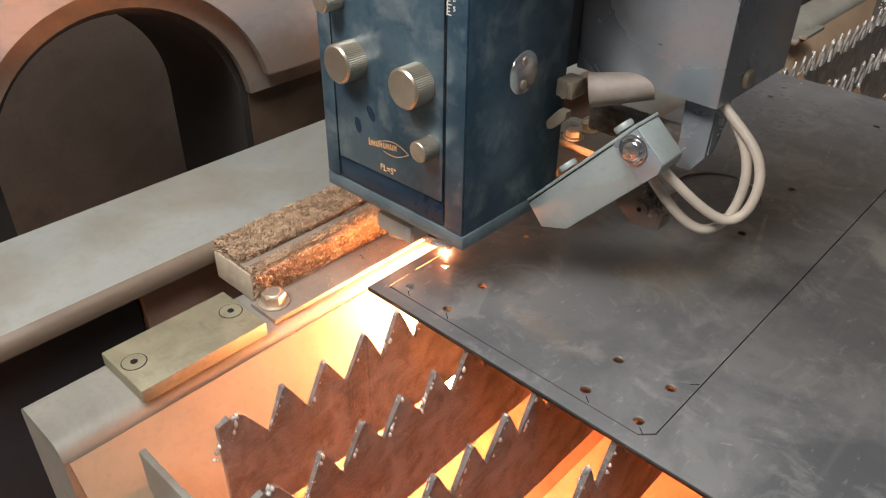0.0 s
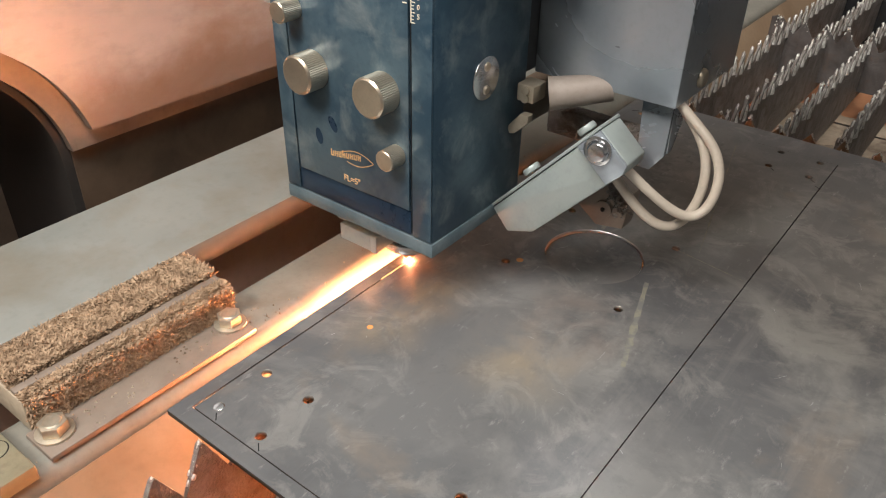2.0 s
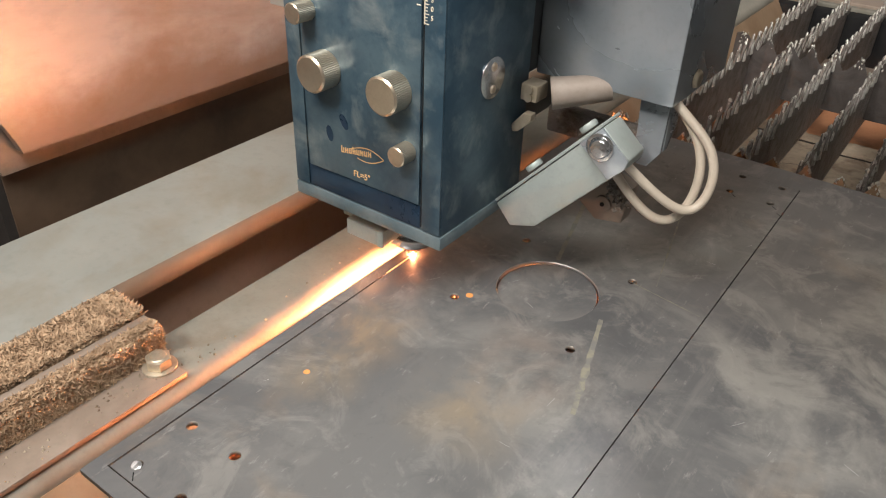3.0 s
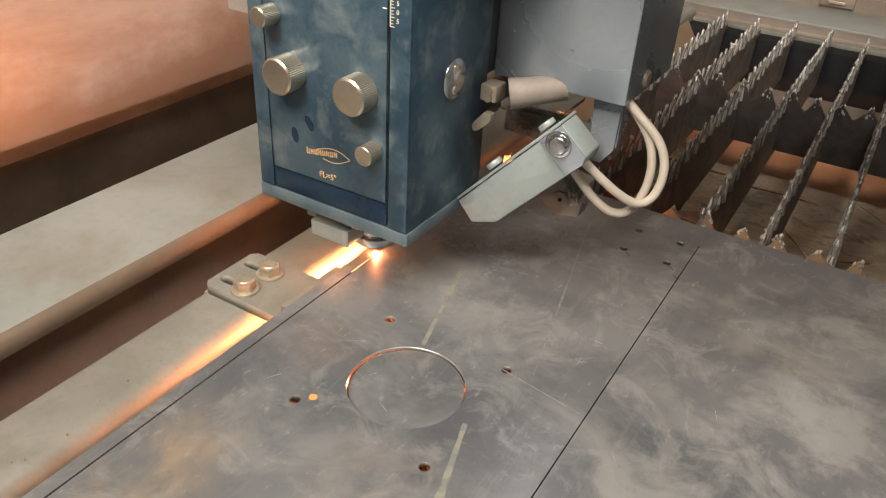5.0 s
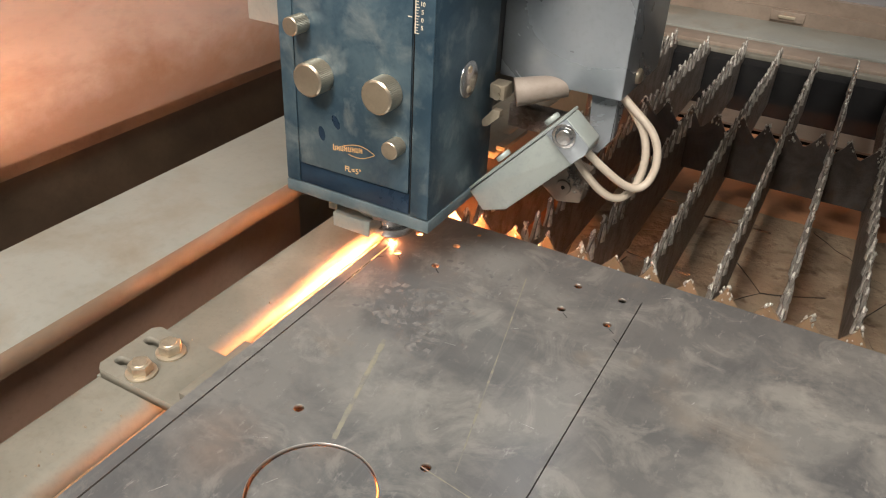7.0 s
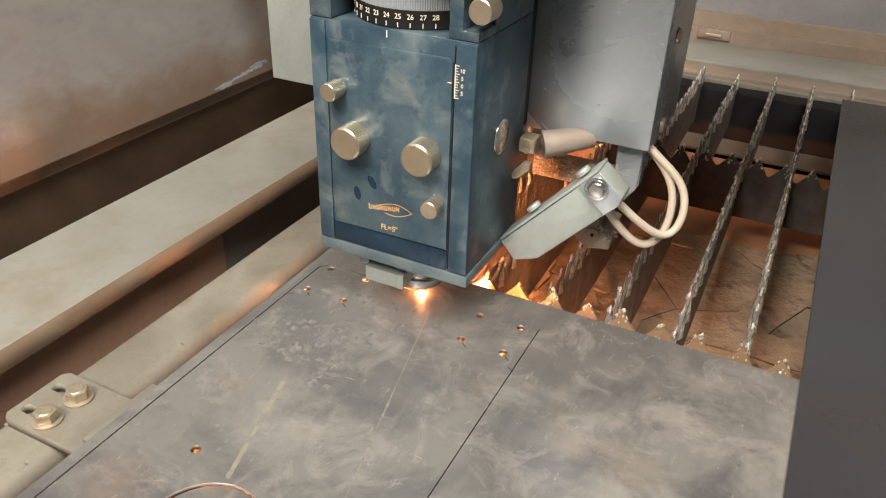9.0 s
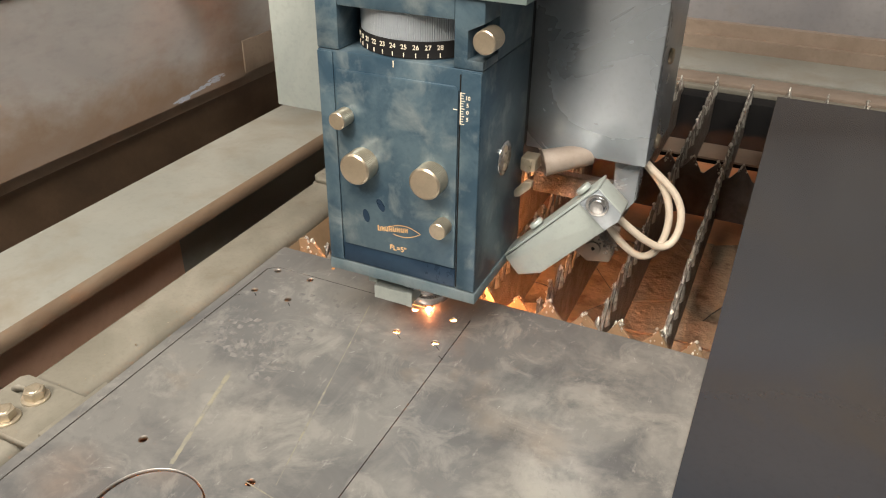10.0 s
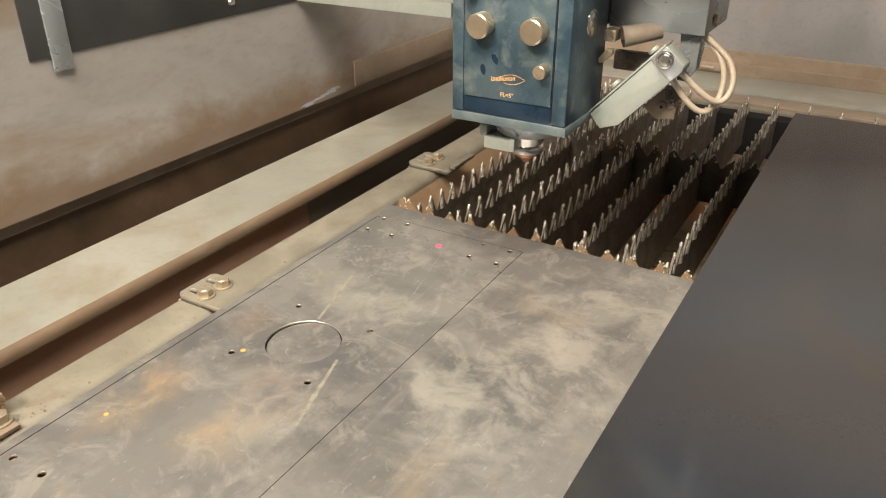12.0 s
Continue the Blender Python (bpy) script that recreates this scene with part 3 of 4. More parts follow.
for k, y in ((1, -0.03), (2, 0.428), (3, 0.895)):
    steel = FLANGE_RUST if k == 2 else CROSS_STEEL
    t = thing("cross_slat", "brown rusty zigzag cross slat crusted with whitish slag" if k == 2 else "dark zigzag edged cross slat that joins the support slats", "slat", "cross slats of the cutting bed", at=pose(0, y, 0, 0, 0, -90))
    me, tips = slat_mesh(90 + k, -0.068, 0.41 if k == 2 else 0.72, 0.0345, 0.026, TOP + (0.0085 if k == 2 else -0.001), -0.1, "blade")
    me.materials[0] = steel
    part("blade", me, steel, t)
    part("slag", slag_mesh(80 + k, tips, "x"), SLAG, t)["kind"] = "stuff"

# ---- steel sheet, cut panel, loose disc ----
K = 0.00045  # half the width of the cut
PX0, PX1, PY0, PY1 = -0.063, 0.1695, -0.268, 0.367
HOLES = [(cx + dx, cy + dy) for cx, cy in ((-0.030, -0.237), (0.1355, -0.237), (-0.030, 0.3405), (0.1335, 0.3405)) for dx in (-0.0202, 0.0202) for dy in (-0.0202, 0.0202)]
HOLES += [(0.0, 0.0), (0.104, 0.0), (0.001, 0.109), (0.1035, 0.109)]
r_ = 0.008
sheet = tagged(new("steel_sheet", flat_cut("steel_sheet", rect(-0.0735, 0.40, -0.280, 0.4055), [[(PX0 - K, PY0 - K), (PX1 + K - r_, PY0 - K), (PX1 + K, PY0 - K + r_), (PX1 + K, PY1 + K), (PX0 - K + r_, PY1 + K), (PX0 - K, PY1 + K - r_)]], -0.004, 0, PLATE)),
               "grey rolled steel sheet lying on the slats", "metal sheet")
KL = K + 0.0006
panel_out = [(PX0 + KL, PY0 + K), (PX1 - K - r_, PY0 + K), (PX1 - K, PY0 + K + r_), (PX1 - K, PY1 - K), (PX0 + KL + r_, PY1 - K), (PX0 + KL, PY1 - K - r_)]
panel = tagged(new("steel_workpiece", flat_cut("steel_workpiece", panel_out, [ring(x, y, 0.0038) for x, y in HOLES] + [ring(0.0535, 0.0545, 0.0415, 72)], -0.004, 0, PLATE)),
               "rectangular steel panel with small round holes, being cut from the sheet", "workpiece")
disc = tagged(new("cut_disc", flat_cut("cut_disc", ring(0, 0, 0.0402, 72), [], -0.004, 0, PLATE)), "round steel disc cut loose and slightly sunk in the panel", "metal disc")
disc.matrix_basis = pose(0.0535, 0.0545, -0.0030, 2.0, -1.0, 0)

for ob, mx, my in ((panel, 0.0535, 0.0545), (disc, 0, 0)):
    ob.data.materials.append(CUT_STEEL)
    ob.data.materials.append(HOLE_STEEL)
    for p in ob.data.polygons:
        if p.material_index == 1:
            if math.hypot(p.center.x - mx, p.center.y - my) < 0.045:
                p.material_index = 2
            elif ob is panel and any(math.hypot(p.center.x - x, p.center.y - y) < 0.006 for x, y in HOLES):
                p.material_index = 3

# the second sheet, laid over the edge of the first
b = nb()
prism(b, rect(0.387, 1.35, -1.4, 1.195), "z", 0.0006, 0.0036, 0.0006)
solid("cover_sheet", b, COVER, "large smooth dark blue grey steel sheet laid over the slats", "metal sheet")

# ---- things on the bed beam ----
b = nb()
prism(b, rect(-0.15, -0.1175, -0.340, -0.172), "z", -0.028, -0.0235, 0.0006)
solid("base_plate", b, EARTH, "flat dusty steel mounting plate bolted to the beam", "plate")
hex_bolt(pose(-0.137, -0.181, -0.0235), 0.0098)
hex_bolt(pose(-0.1365, -0.3265, -0.0235, 0, 0, 20), 0.0098)

brush = thing("brush", "worn wooden brush with dirty brown bristles, fixed on the beam", "brush", at=pose(-0.18, -0.255, -0.028))
b = nb()
box(b, -0.026, 0.027, -0.080, 0.088, 0.0, 0.027, 0.002)
part("brush_block", b, WOOD, brush, "dusty pale wooden block")


def bristles(seed, count, x0, x1, z0, direction, length):
    r = random.Random(seed)
    vs, fs = [], []
    for _ in range(count):
        y = r.uniform(-0.078, 0.088)
        u = r.uniform(0, 1)
        if direction == "up":
            p, d = Vector((x0 + (x1 - x0) * u, y, z0)), Vector((r.gauss(-0.1, 1.2), r.gauss(0, 1.2), 0.8))
        else:
            p, d = Vector((x0, y, z0 + 0.024 * u)), Vector((0.8, r.gauss(0, 1.2), r.gauss(0.1, 1.2)))
        lift = Vector((0, 0, 1)) if direction == "up" else Vector((1, 0, 0))
        p = p + lift * length * r.uniform(0, 0.75)
        d = d.normalized() * 0.0034 * r.uniform(0.5, 1.4)
        s = Vector((r.uniform(-1, 1), r.uniform(-1, 1), r.uniform(-1, 1))).normalized() * 0.0009
        e = d.cross(s).normalized() * 0.0009
        k = len(vs)
        vs += [p + s, p - s * 0.5 + e, p - s * 0.5 - e, p + d + s * 0.3]
        fs += [(k, k + 1, k + 3), (k + 1, k + 2, k + 3), (k + 2, k, k + 3)]
    me = bpy.data.meshes.new("bristles")
    me.from_pydata(vs, [], fs)
    me.materials.append(BRISTLE)
    return me


part("bristles", bristles(5, 26000, -0.027, 0.0125, 0.0265, "up", 0.0120), BRISTLE, brush, "dirty brown bristles")["kind"] = "stuff"
part("bristles", bristles(6, 17000, 0.026, 0.03, 0.004, "out", 0.0085), BRISTLE, brush, "dirty brown bristles")["kind"] = "stuff"
part("bristles", bristles(7, 5200, 0.0195, 0.0275, 0.0255, "up", 0.0060), BRISTLE, brush, "dirty brown bristles")["kind"] = "stuff"
b = nb()
box(b, 0.013, 0.020, -0.079, 0.087, 0.0272, 0.031, 0.001)
part("strip", b, EARTH, brush, "dusty metal strip between the bristles")

bar = thing("stop_bar", "flat brass grey bar screwed on the end of the beam", "bar", at=pose(-0.141, -0.4032, -0.028))
b = nb()
box(b, -0.029, 0.029, -0.052, 0.052, 0, 0.0120, 0.0012)
part("bar", b, BRASS, bar)
for y in (0.0412, -0.0402):
    b = nb()
    cyl(b, pose(-0.0025, y, 0.0118), 0.0085, 0.0006, 32)
    sc = part("screw", b, BRASS, bar, "countersunk screw")
    me = flat_cut("screw_ring", ring(-0.0025, y, 0.0092, 36), [ring(-0.0025, y, 0.0084, 36)], 0.0115, 0.01215, SLOTBLACK)
    part("screw_ring", me, SLOTBLACK, sc)
    b = nb()
    cyl(b, pose(-0.0025, y, 0.0122), 0.0028, 0.0006, 6)
    part("socket", b, SLOTBLACK, sc)


def clamp(at):
    t = thing("clamp_bracket", "small slotted steel clamp bracket bolted on the beam", "bracket", "clamp brackets on the beam", at=at)
    def pill(x0, x1, y, r):
        return [(x1 + r * math.sin(a), y + r * math.cos(a)) for a in [math.pi * i / 8 for i in range(9)]] + [(x0 - r * math.sin(a), y - r * math.cos(a)) for a in [math.pi * i / 8 for i in range(9)]]
    out = [(-0.031, -0.030), (0.046, -0.030), (0.046, 0.032), (-0.031, 0.032), (-0.036, 0.027), (-0.036, -0.025)]
    me = flat_cut("plate", out, [pill(-0.026, -0.006, -0.0145, 0.0045), pill(-0.026, -0.006, 0.0145, 0.0045)], -0.0025, 0.0065, BEAM)
    for p in me.polygons:
        p.material_index = 0
    part("plate", me, BEAM, t)
    b = nb()
    box(b, 0.0440, 0.0560, -0.022, 0.050, 0.0068, 0.0125, 0.0006)
    part("lip", b, BEAM, t)
    b = nb()
    box(b, -0.037, -0.033, -0.03, -0.002, -0.022, -0.0027, 0.0008)
    part("hook", b, BEAM, t)
    return t


for y in (0.108, 0.642):
    clamp(pose(-0.136, y, -0.0255))
    hex_bolt(pose(-0.1365, y - 0.0165, -0.0190, 0, 0, 12), 0.0092)
    hex_bolt(pose(-0.1355, y + 0.0125, -0.0190, 0, 0, 40), 0.0092)

# crumbs of slag on the beam
rng = random.Random(12)
vs, fs = [], []
for _ in range(130):
    s = rng.uniform(0.0004, 0.0013)
    y = rng.uniform(-0.35, -0.12) if rng.random() < 0.75 else rng.uniform(-0.1, 0.3)
    c = Vector((rng.uniform(-0.142, -0.1205), y, -0.0233 if y < -0.172 else -0.0278))
    k = len(vs)
    for d in ((1, 0, 0), (-1, 0, 0), (0, 1, 0), (0, -1, 0), (0, 0, 1.2), (0, 0, -0.3)):
        vs.append(c + Vector(d) * s * rng.uniform(0.6, 1.4))
    fs += [(k + a, k + c2, k + 4) for a, c2 in ((0, 2), (2, 1), (1, 3), (3, 0))]
me = bpy.data.meshes.new("crumbs")
me.from_pydata(vs, [], fs)
me.materials.append(CRUST)
tagged(new("slag_crumbs", me), "small pale crumbs of slag scattered on the beam", "slag", kind="stuff")

# ---- laser head ----
head = thing("laser_cutter", "dark blue laser cutting head with nickel knobs and a copper nozzle", "laser cutter")
X0, X1, Y0, Y1 = -0.0695, 0.0710, -0.0598, 0.0470
b = nb()
box(b, X0, X1, Y0, Y1, 0.0748, 0.2655, 0.0012)
part("body", b, BLUE, head)
b = nb()
box(b, X0 - 0.001, X1 + 0.0008, Y0 - 0.0012, Y1, 0.0637, 0.0745, 0.001)
part("bottom_flange", b, FLANGE, head)
b = nb()
prism(b, [(-0.0525, 0.0945), (-0.0525, 0.2510), (0.0496, 0.2522), (0.0528, 0.2492), (0.0528, 0.0955)], "y", Y0 - 0.0022, Y0 - 0.0001, 0.0004)
cover = part("front_cover", b, BLUE, head)
b = nb()
box(b, -0.0550, 0.0528, Y0 - 0.0006, Y0 - 0.0001, 0.0758, 0.0938, 0.0001)
part("lower_strip", b, BLUE_DARK, head)
b = nb()
box(b, 0.0548, X1 - 0.0003, Y0 - 0.0014, Y0 - 0.0001, 0.0758, 0.2640, 0.0004)
part("side_strip", b, BLUE, head)
b = nb()
box(b, X0 + 0.0003, -0.0555, Y0 - 0.0014, Y0 - 0.0001, 0.0758, 0.2640, 0.0004)
part("side_strip", b, BLUE, head)
b = nb()
box(b, 0.0533, 0.0543, Y0 - 0.0005, Y0 + 0.0005, 0.077, 0.2615)
part("groove", b, SLOTBLACK, head)
# upper block round the dial window
b = nb()
box(b, X0, -0.0500, Y0, Y1, 0.2659, 0.3155, 0.0008)
part("cheek", b, BLUE, head)
b = nb()
prism(b, [(0.0480, 0.2659), (0.0710, 0.2659), (0.0710, 0.2725), (0.0585, 0.2725), (0.0585, 0.2935), (0.0710, 0.2995), (0.0710, 0.3155), (0.0480, 0.3155)], "y", Y0, Y0 + 0.03, 0.0004)
part("cheek", b, BLUE, head)
b = nb()
box(b, 0.0480, X1, Y0 + 0.0302, Y1, 0.2659, 0.3155, 0.0008)
part("cheek", b, BLUE, head)
b = nb()
box(b, -0.0498, 0.0478, Y0, Y1, 0.3000, 0.3155, 0.0008)
part("lintel", b, BLUE, head)
b = nb()
box(b, -0.0498, 0.0478, Y1 - 0.004, Y1, 0.2659, 0.2998)
part("window_back", b, SLOTBLACK, head)
DX, DY = -0.0020, -0.0060
DIAL = Matrix.Translation((DX, DY, 0))
b = nb()
cyl(b, DIAL @ pose(0, 0, 0.2661), 0.0515, 0.0128, 72)
dial = part("dial_ring", b, SLOTBLACK, head, "black dial ring with white numbers")
b = nb()
cyl(b, DIAL @ pose(0, 0, 0.2791), 0.0508, 0.0205, 360)
for v in b.verts:
    if abs(v.co.z) > 0:
        a = math.atan2(v.co.y - DY, v.co.x - DX)
        if int(round(a / (2 * math.pi / 360))) % 2:
            v.co.x, v.co.y = DX + (v.co.x - DX) * 0.990, DY + (v.co.y - DY) * 0.990
part("knurled_sleeve", b, GREYBOX, head, "knurled nickel sleeve")
for k, n in enumerate(range(19, 29)):
    a = math.radians(-90 + (n - 24.2) * 10.3)
    m = DIAL @ pose(0.0517 * math.cos(a), 0.0517 * math.sin(a), 0.2745) @ Matrix.Rotation(a + math.pi / 2, 4, "Z") @ FACE_FRONT
    part("number", words(str(n), 0.0052, WHITE, m), WHITE, dial)
    b = nb()
    box(b, -0.0004, 0.0004, -0.0003, 0.0003, 0.2670, 0.2703)
    bmesh.ops.transform(b, matrix=DIAL @ pose(0.0516 * math.cos(a), 0.0516 * math.sin(a), 0) @ Matrix.Rotation(a, 4, "Z"), verts=b.verts)
    part("tick", b, WHITE, dial)
b = nb()
box(b, DX - 0.0004, DX + 0.0004, Y0 - 0.0006, Y0, 0.2590, 0.2640)
part("index_mark", b, WHITE, head)


def knob(x, z, r, length, name="knob", base=Y0 - 0.002, tilt=Matrix()):
    """A knurled knob whose axis points to the front."""
    m = front(x, base, z) @ tilt
    seg = 120 if r > 0.012 else 84
    b = nb()
    cyl(b, Matrix(), r, length, seg)
    for v in b.verts:
        ang = int(round(math.atan2(v.co.y, v.co.x) / (2 * math.pi / seg)))
        if ang % 2:
            v.co.x, v.co.y = v.co.x * 0.965, v.co.y * 0.965
    bmesh.ops.transform(b, matrix=m, verts=b.verts)
    k = part(name, b, KNOB, head, "knurled nickel knob")
    b = nb()
    cyl(b, m @ pose(0, 0, length), r * 0.985, r * 0.09, 48, r2=r * 0.88)
    part("knob_cap", b, KNOB, k)
    b = nb()
    cyl(b, m @ pose(0, 0, -0.002), r * 0.6, 0.0025, 24)
    part("knob_neck", b, SLOTBLACK, k)


knob(-0.0300, 0.1757, 0.0135, 0.0160)
knob(0.0327, 0.1757, 0.0135, 0.0155)
knob(0.0428, 0.1346, 0.0073, 0.0130)
knob(-0.0448, 0.2140, 0.0073, 0.0150)
knob(0.0735, 0.2884, 0.0088, 0.018, base=Y0 + 0.012)
# disc and marks on the front and side
b = nb()
cyl(b, Matrix.Translation((X1, -0.0050, 0.1775)) @ Matrix.Rotation(math.radians(90), 4, "Y"), 0.0148, 0.0012, 48, bevel=0.0004)
d_ = part("round_badge", b, CHROME, head, "round nickel badge with two screws")
for z in (0.1855, 0.1695):
    b = nb()
    cyl(b, Matrix.Translation((X1 + 0.001, -0.0050, z)) @ Matrix.Rotation(math.radians(90), 4, "Y"), 0.0034, 0.0012, 20, r2=0.0026)
    part("screw", b, KNOB, d_)
part("writing", words("FL=5\"", 0.0068, GOLD, front(0.0003, Y0 - 0.0024, 0.1012)), GOLD, head, "small orange lettering")
# mark: a leaf outline with a row of bars in it
b = nb()
lo, hi = [], []
for i in range(25):
    u = i / 24
    x = -0.0165 + 0.0382 * u
    h = 0.0054 * math.sin(math.pi * u ** 1.25) if u < 1 else 0
    lo.append((x, 0.1180 + 0.0025 * u - h)), hi.append((x, 0.1180 + 0.0025 * u + h))
for loop, s in ((lo, -1), (hi, 1)):
    for p, q in list(zip(loop, loop[1:]))[8 if s < 0 else 4:]:
        w = 0.0007
        vs4 = [b.verts.new((x, Y0 - 0.0025, z)) for x, z in ((p[0], p[1] - w / 2), (q[0], q[1] - w / 2), (q[0], q[1] + w / 2), (p[0], p[1] + w / 2))]
        b.faces.new(vs4)
part("logo_outline", b, GOLD, head, "orange leaf shaped mark")
b = nb()
for i in range(8):
    x = -0.0190 + i * 0.0037
    z = 0.1150 + i * 0.00055
    box(b, x, x + 0.0008, Y0 - 0.0026, Y0 - 0.0022, z, z + (0.0052 if i in (0, 3) else 0.0040))
    box(b, x + 0.0019, x + 0.0027, Y0 - 0.0026, Y0 - 0.0022, z, z + 0.0040)
    box(b, x + 0.0008, x + 0.0019, Y0 - 0.0026, Y0 - 0.0022, z + (0.0018 if i % 2 else 0.0), z + (0.0026 if i % 2 else 0.0008))
part("logo_bars", b, GOLD, head, "short orange bars")
b = nb()
box(b, 0.0544, 0.0552, Y0 - 0.0017, Y0 - 0.0012, 0.2235, 0.2485)
for i in range(13):
    box(b, 0.0544, 0.0570 if i % 3 else 0.0580, Y0 - 0.0017, Y0 - 0.0012, 0.2237 + i * 0.002, 0.2242 + i * 0.002)
box(b, 0.0492, 0.0524, Y0 - 0.0025, Y0 - 0.0022, 0.2345, 0.2352)
part("scale_marks", b, WHITE, head, "white scale lines")
for tx, z in (("10", 0.2445), ("5", 0.2390), ("0", 0.2335), ("5", 0.2280)):
    part("writing", words(tx, 0.0042, WHITE, front(0.0605, Y0 - 0.0017, z)), WHITE, head)
# dark finger marks on the cover
for x, z, tilt in ((-0.0300, 0.1265, 12), (-0.0155, 0.1395, 28)):
    b = nb()
    cyl(b, Matrix(), 0.0062, 0.0003, 24)
    bmesh.ops.transform(b, matrix=front(x, Y0 - 0.0021, z) @ pose(0, 0, 0, 0, 0, tilt) @ Matrix.Diagonal((0.5, 1, 1, 1)), verts=b.verts)
    part("smudge", b, BLUE_DARK, head, "dark finger mark")
# nozzle
b = nb()
cyl(b, pose(0, 0, 0.0425), 0.034, 0.0210, 48, r2=0.046, bevel=0.0006)
part("nozzle_mount", b, GREYBOX, head, "grey round nozzle mount")
b = nb()
box(b, -0.0380, 0.0000, -0.0400, -0.010, 0.0270, 0.0410, 0.0008)
box(b, -0.0480, -0.0381, -0.0330, -0.004, 0.0385, 0.0520, 0.0008)
box(b, -0.0030, 0.0030, -0.0430, -0.0401, 0.0290, 0.0440, 0.0006)
part("nozzle_holder", b, GREYGREEN, head, "pale metal holder block")
b = nb()
cyl(b, pose(0, 0, 0.0262), 0.018, 0.0165, 40, r2=0.024)
cyl(b, pose(0, 0, 0.0180), 0.0205, 0.0080, 48, bevel=0.001)
part("nozzle_nut", b, CHROME, head, "shiny round nozzle nut")
b = nb()
cyl(b, pose(0, 0, 0.0030), 0.003, 0.0085, 32, r2=0.010)
cyl(b, pose(0, 0, 0.0115), 0.012, 0.0065, 32, bevel=0.001)
part("nozzle_tip", b, COPPER, head, "copper nozzle tip")
# carriage behind the head
b = nb()
box(b, 0.0670, 0.1765, 0.0640, 0.1700, 0.1615, 0.440, 0.0014)
gb = part("sheet_box", b, GREYBOX, head, "grey sheet metal box")
for y, z in ((0.1010, 0.1730), (0.1010, 0.250), (0.1010, 0.330)):
    b = nb()
    cyl(b, Matrix.Translation((0.1765, y, z)) @ Matrix.Rotation(math.radians(90), 4, "Y"), 0.0072, 0.0035, 28, r2=0.0058, bevel=0.0009)
    part("box_screw", b, BOLT, gb, "shiny round screw head")
b = nb()
box(b, -0.0300, 0.0668, 0.0474, 0.1650, 0.1640, 0.3150, 0.001)
part("carriage_block", b, BLACK, head, "dark carriage block")
b = nb()
box(b, -0.1700, -0.0700, 0.0160, 0.0300, 0.1785, 0.3155, 0.001)
part("side_plate", b, GREYGREEN, head, "grey green side plate")
b = nb()
box(b, -0.1170, 0.1020, -0.0630, 0.1650, 0.3160, 0.440, 0.0014)
part("top_plate", b, TEAL, head, "teal painted carriage plate")
# bracket under the box
b = nb()
prism(b, [(0.1470, 0.1613), (0.1495, 0.1060), (0.1600, 0.1060), (0.1690, 0.1190), (0.1700, 0.1613)], "y", 0.0790, 0.0820, 0.0004)
part("hanger", b, GREYBOX, head, "bent grey hanger plate")
b = nb()
prism(b, [(0.0822, 0.1613), (0.0822, 0.1200), (0.0900, 0.1200), (0.1010, 0.1380), (0.1010, 0.1613)], "x", 0.1672, 0.1700, 0.0004)
part("hanger_side", b, GREYBOX, head)
b = nb()
box(b, 0.0740, 0.0880, 0.0300, 0.0470, 0.1520, 0.1650, 0.0016)
cyl(b, front(0.0815, 0.0300, 0.1612), 0.0032, 0.0015, 20)
cyl(b, front(0.0815, 0.0300, 0.1553), 0.0032, 0.0015, 20)
part("clamp_block", b, BOLT, head, "small steel clamp block")
b = nb()
prism(b, [(0.0700, 0.1320), (0.0718, 0.1270), (0.0760, 0.1280), (0.0865, 0.1385), (0.0868, 0.1440), (0.0800, 0.1440)], "y", 0.0270, 0.0340, 0.0007)
part("lever", b, BOLT, head, "short steel lever")
b = nb()
ax = Matrix.Translation((0.0890, 0.0500, 0.1545)) @ Vector((0.050, 0.030, 0.010)).to_track_quat("Z", "Y").to_matrix().to_4x4()
cyl(b, ax, 0.0122, 0.044, 32, r2=0.0095)
top = [f for f in b.faces if len(f.verts) > 8 and (f.calc_center_median() - ax.translation).length < 0.01]
r_in = bmesh.ops.inset_region(b, faces=top, thickness=0.0016)
bmesh.ops.translate(b, verts=list({v for f in top for v in f.verts}), vec=(ax.to_3x3() @ Vector((0, 0, 0.022))))
part("pipe", b, PIPE, head, "pale hollow pipe")
b = nb()
box(b, 0.0700, 0.1500, 0.0840, 0.0980, 0.1080, 0.1300, 0.002)
part("arm", b, SLAT, head, "dark steel arm")
# sensor block
b = nb()
prism(b, [(0.0710, 0.0712), (0.0848, 0.0558), (0.1062, 0.0632), (0.1600, 0.1215), (0.1700, 0.1325), (0.1715, 0.1395), (0.1500, 0.1580)], "y", 0.0130, 0.0380, 0.0014)
sensor = part("sensor_block", b, GREYGREEN, head, "tilted grey green sensor block")
b = nb()
prism(b, [(0.0706, 0.0716), (0.1500, 0.1583), (0.1484, 0.1600), (0.0690, 0.0733)], "y", 0.0120, 0.0390, 0.0006)
part("sensor_lid", b, GREYGREEN, sensor)
for x in (0.1370, 0.0980):
    b = nb()
    cyl(b, Matrix.Translation((x - 0.0012, 0.024, 0.0740 + (x - 0.069) * 1.093)) @ Matrix.Rotation(math.radians(-47), 4, "Y"), 0.0068, 0.0046, 24, bevel=0.0012)
    part("lid_screw", b, GREYGREEN, sensor)
b = nb()
prism(b, [(0.1350, 0.1420), (0.1498, 0.1572), (0.1712, 0.1390), (0.1698, 0.1328), (0.1590, 0.1215)], "y", 0.0108, 0.0129, 0.0005)
part("end_plate", b, GREYBOX, sensor, "blue grey end plate")
b = nb()
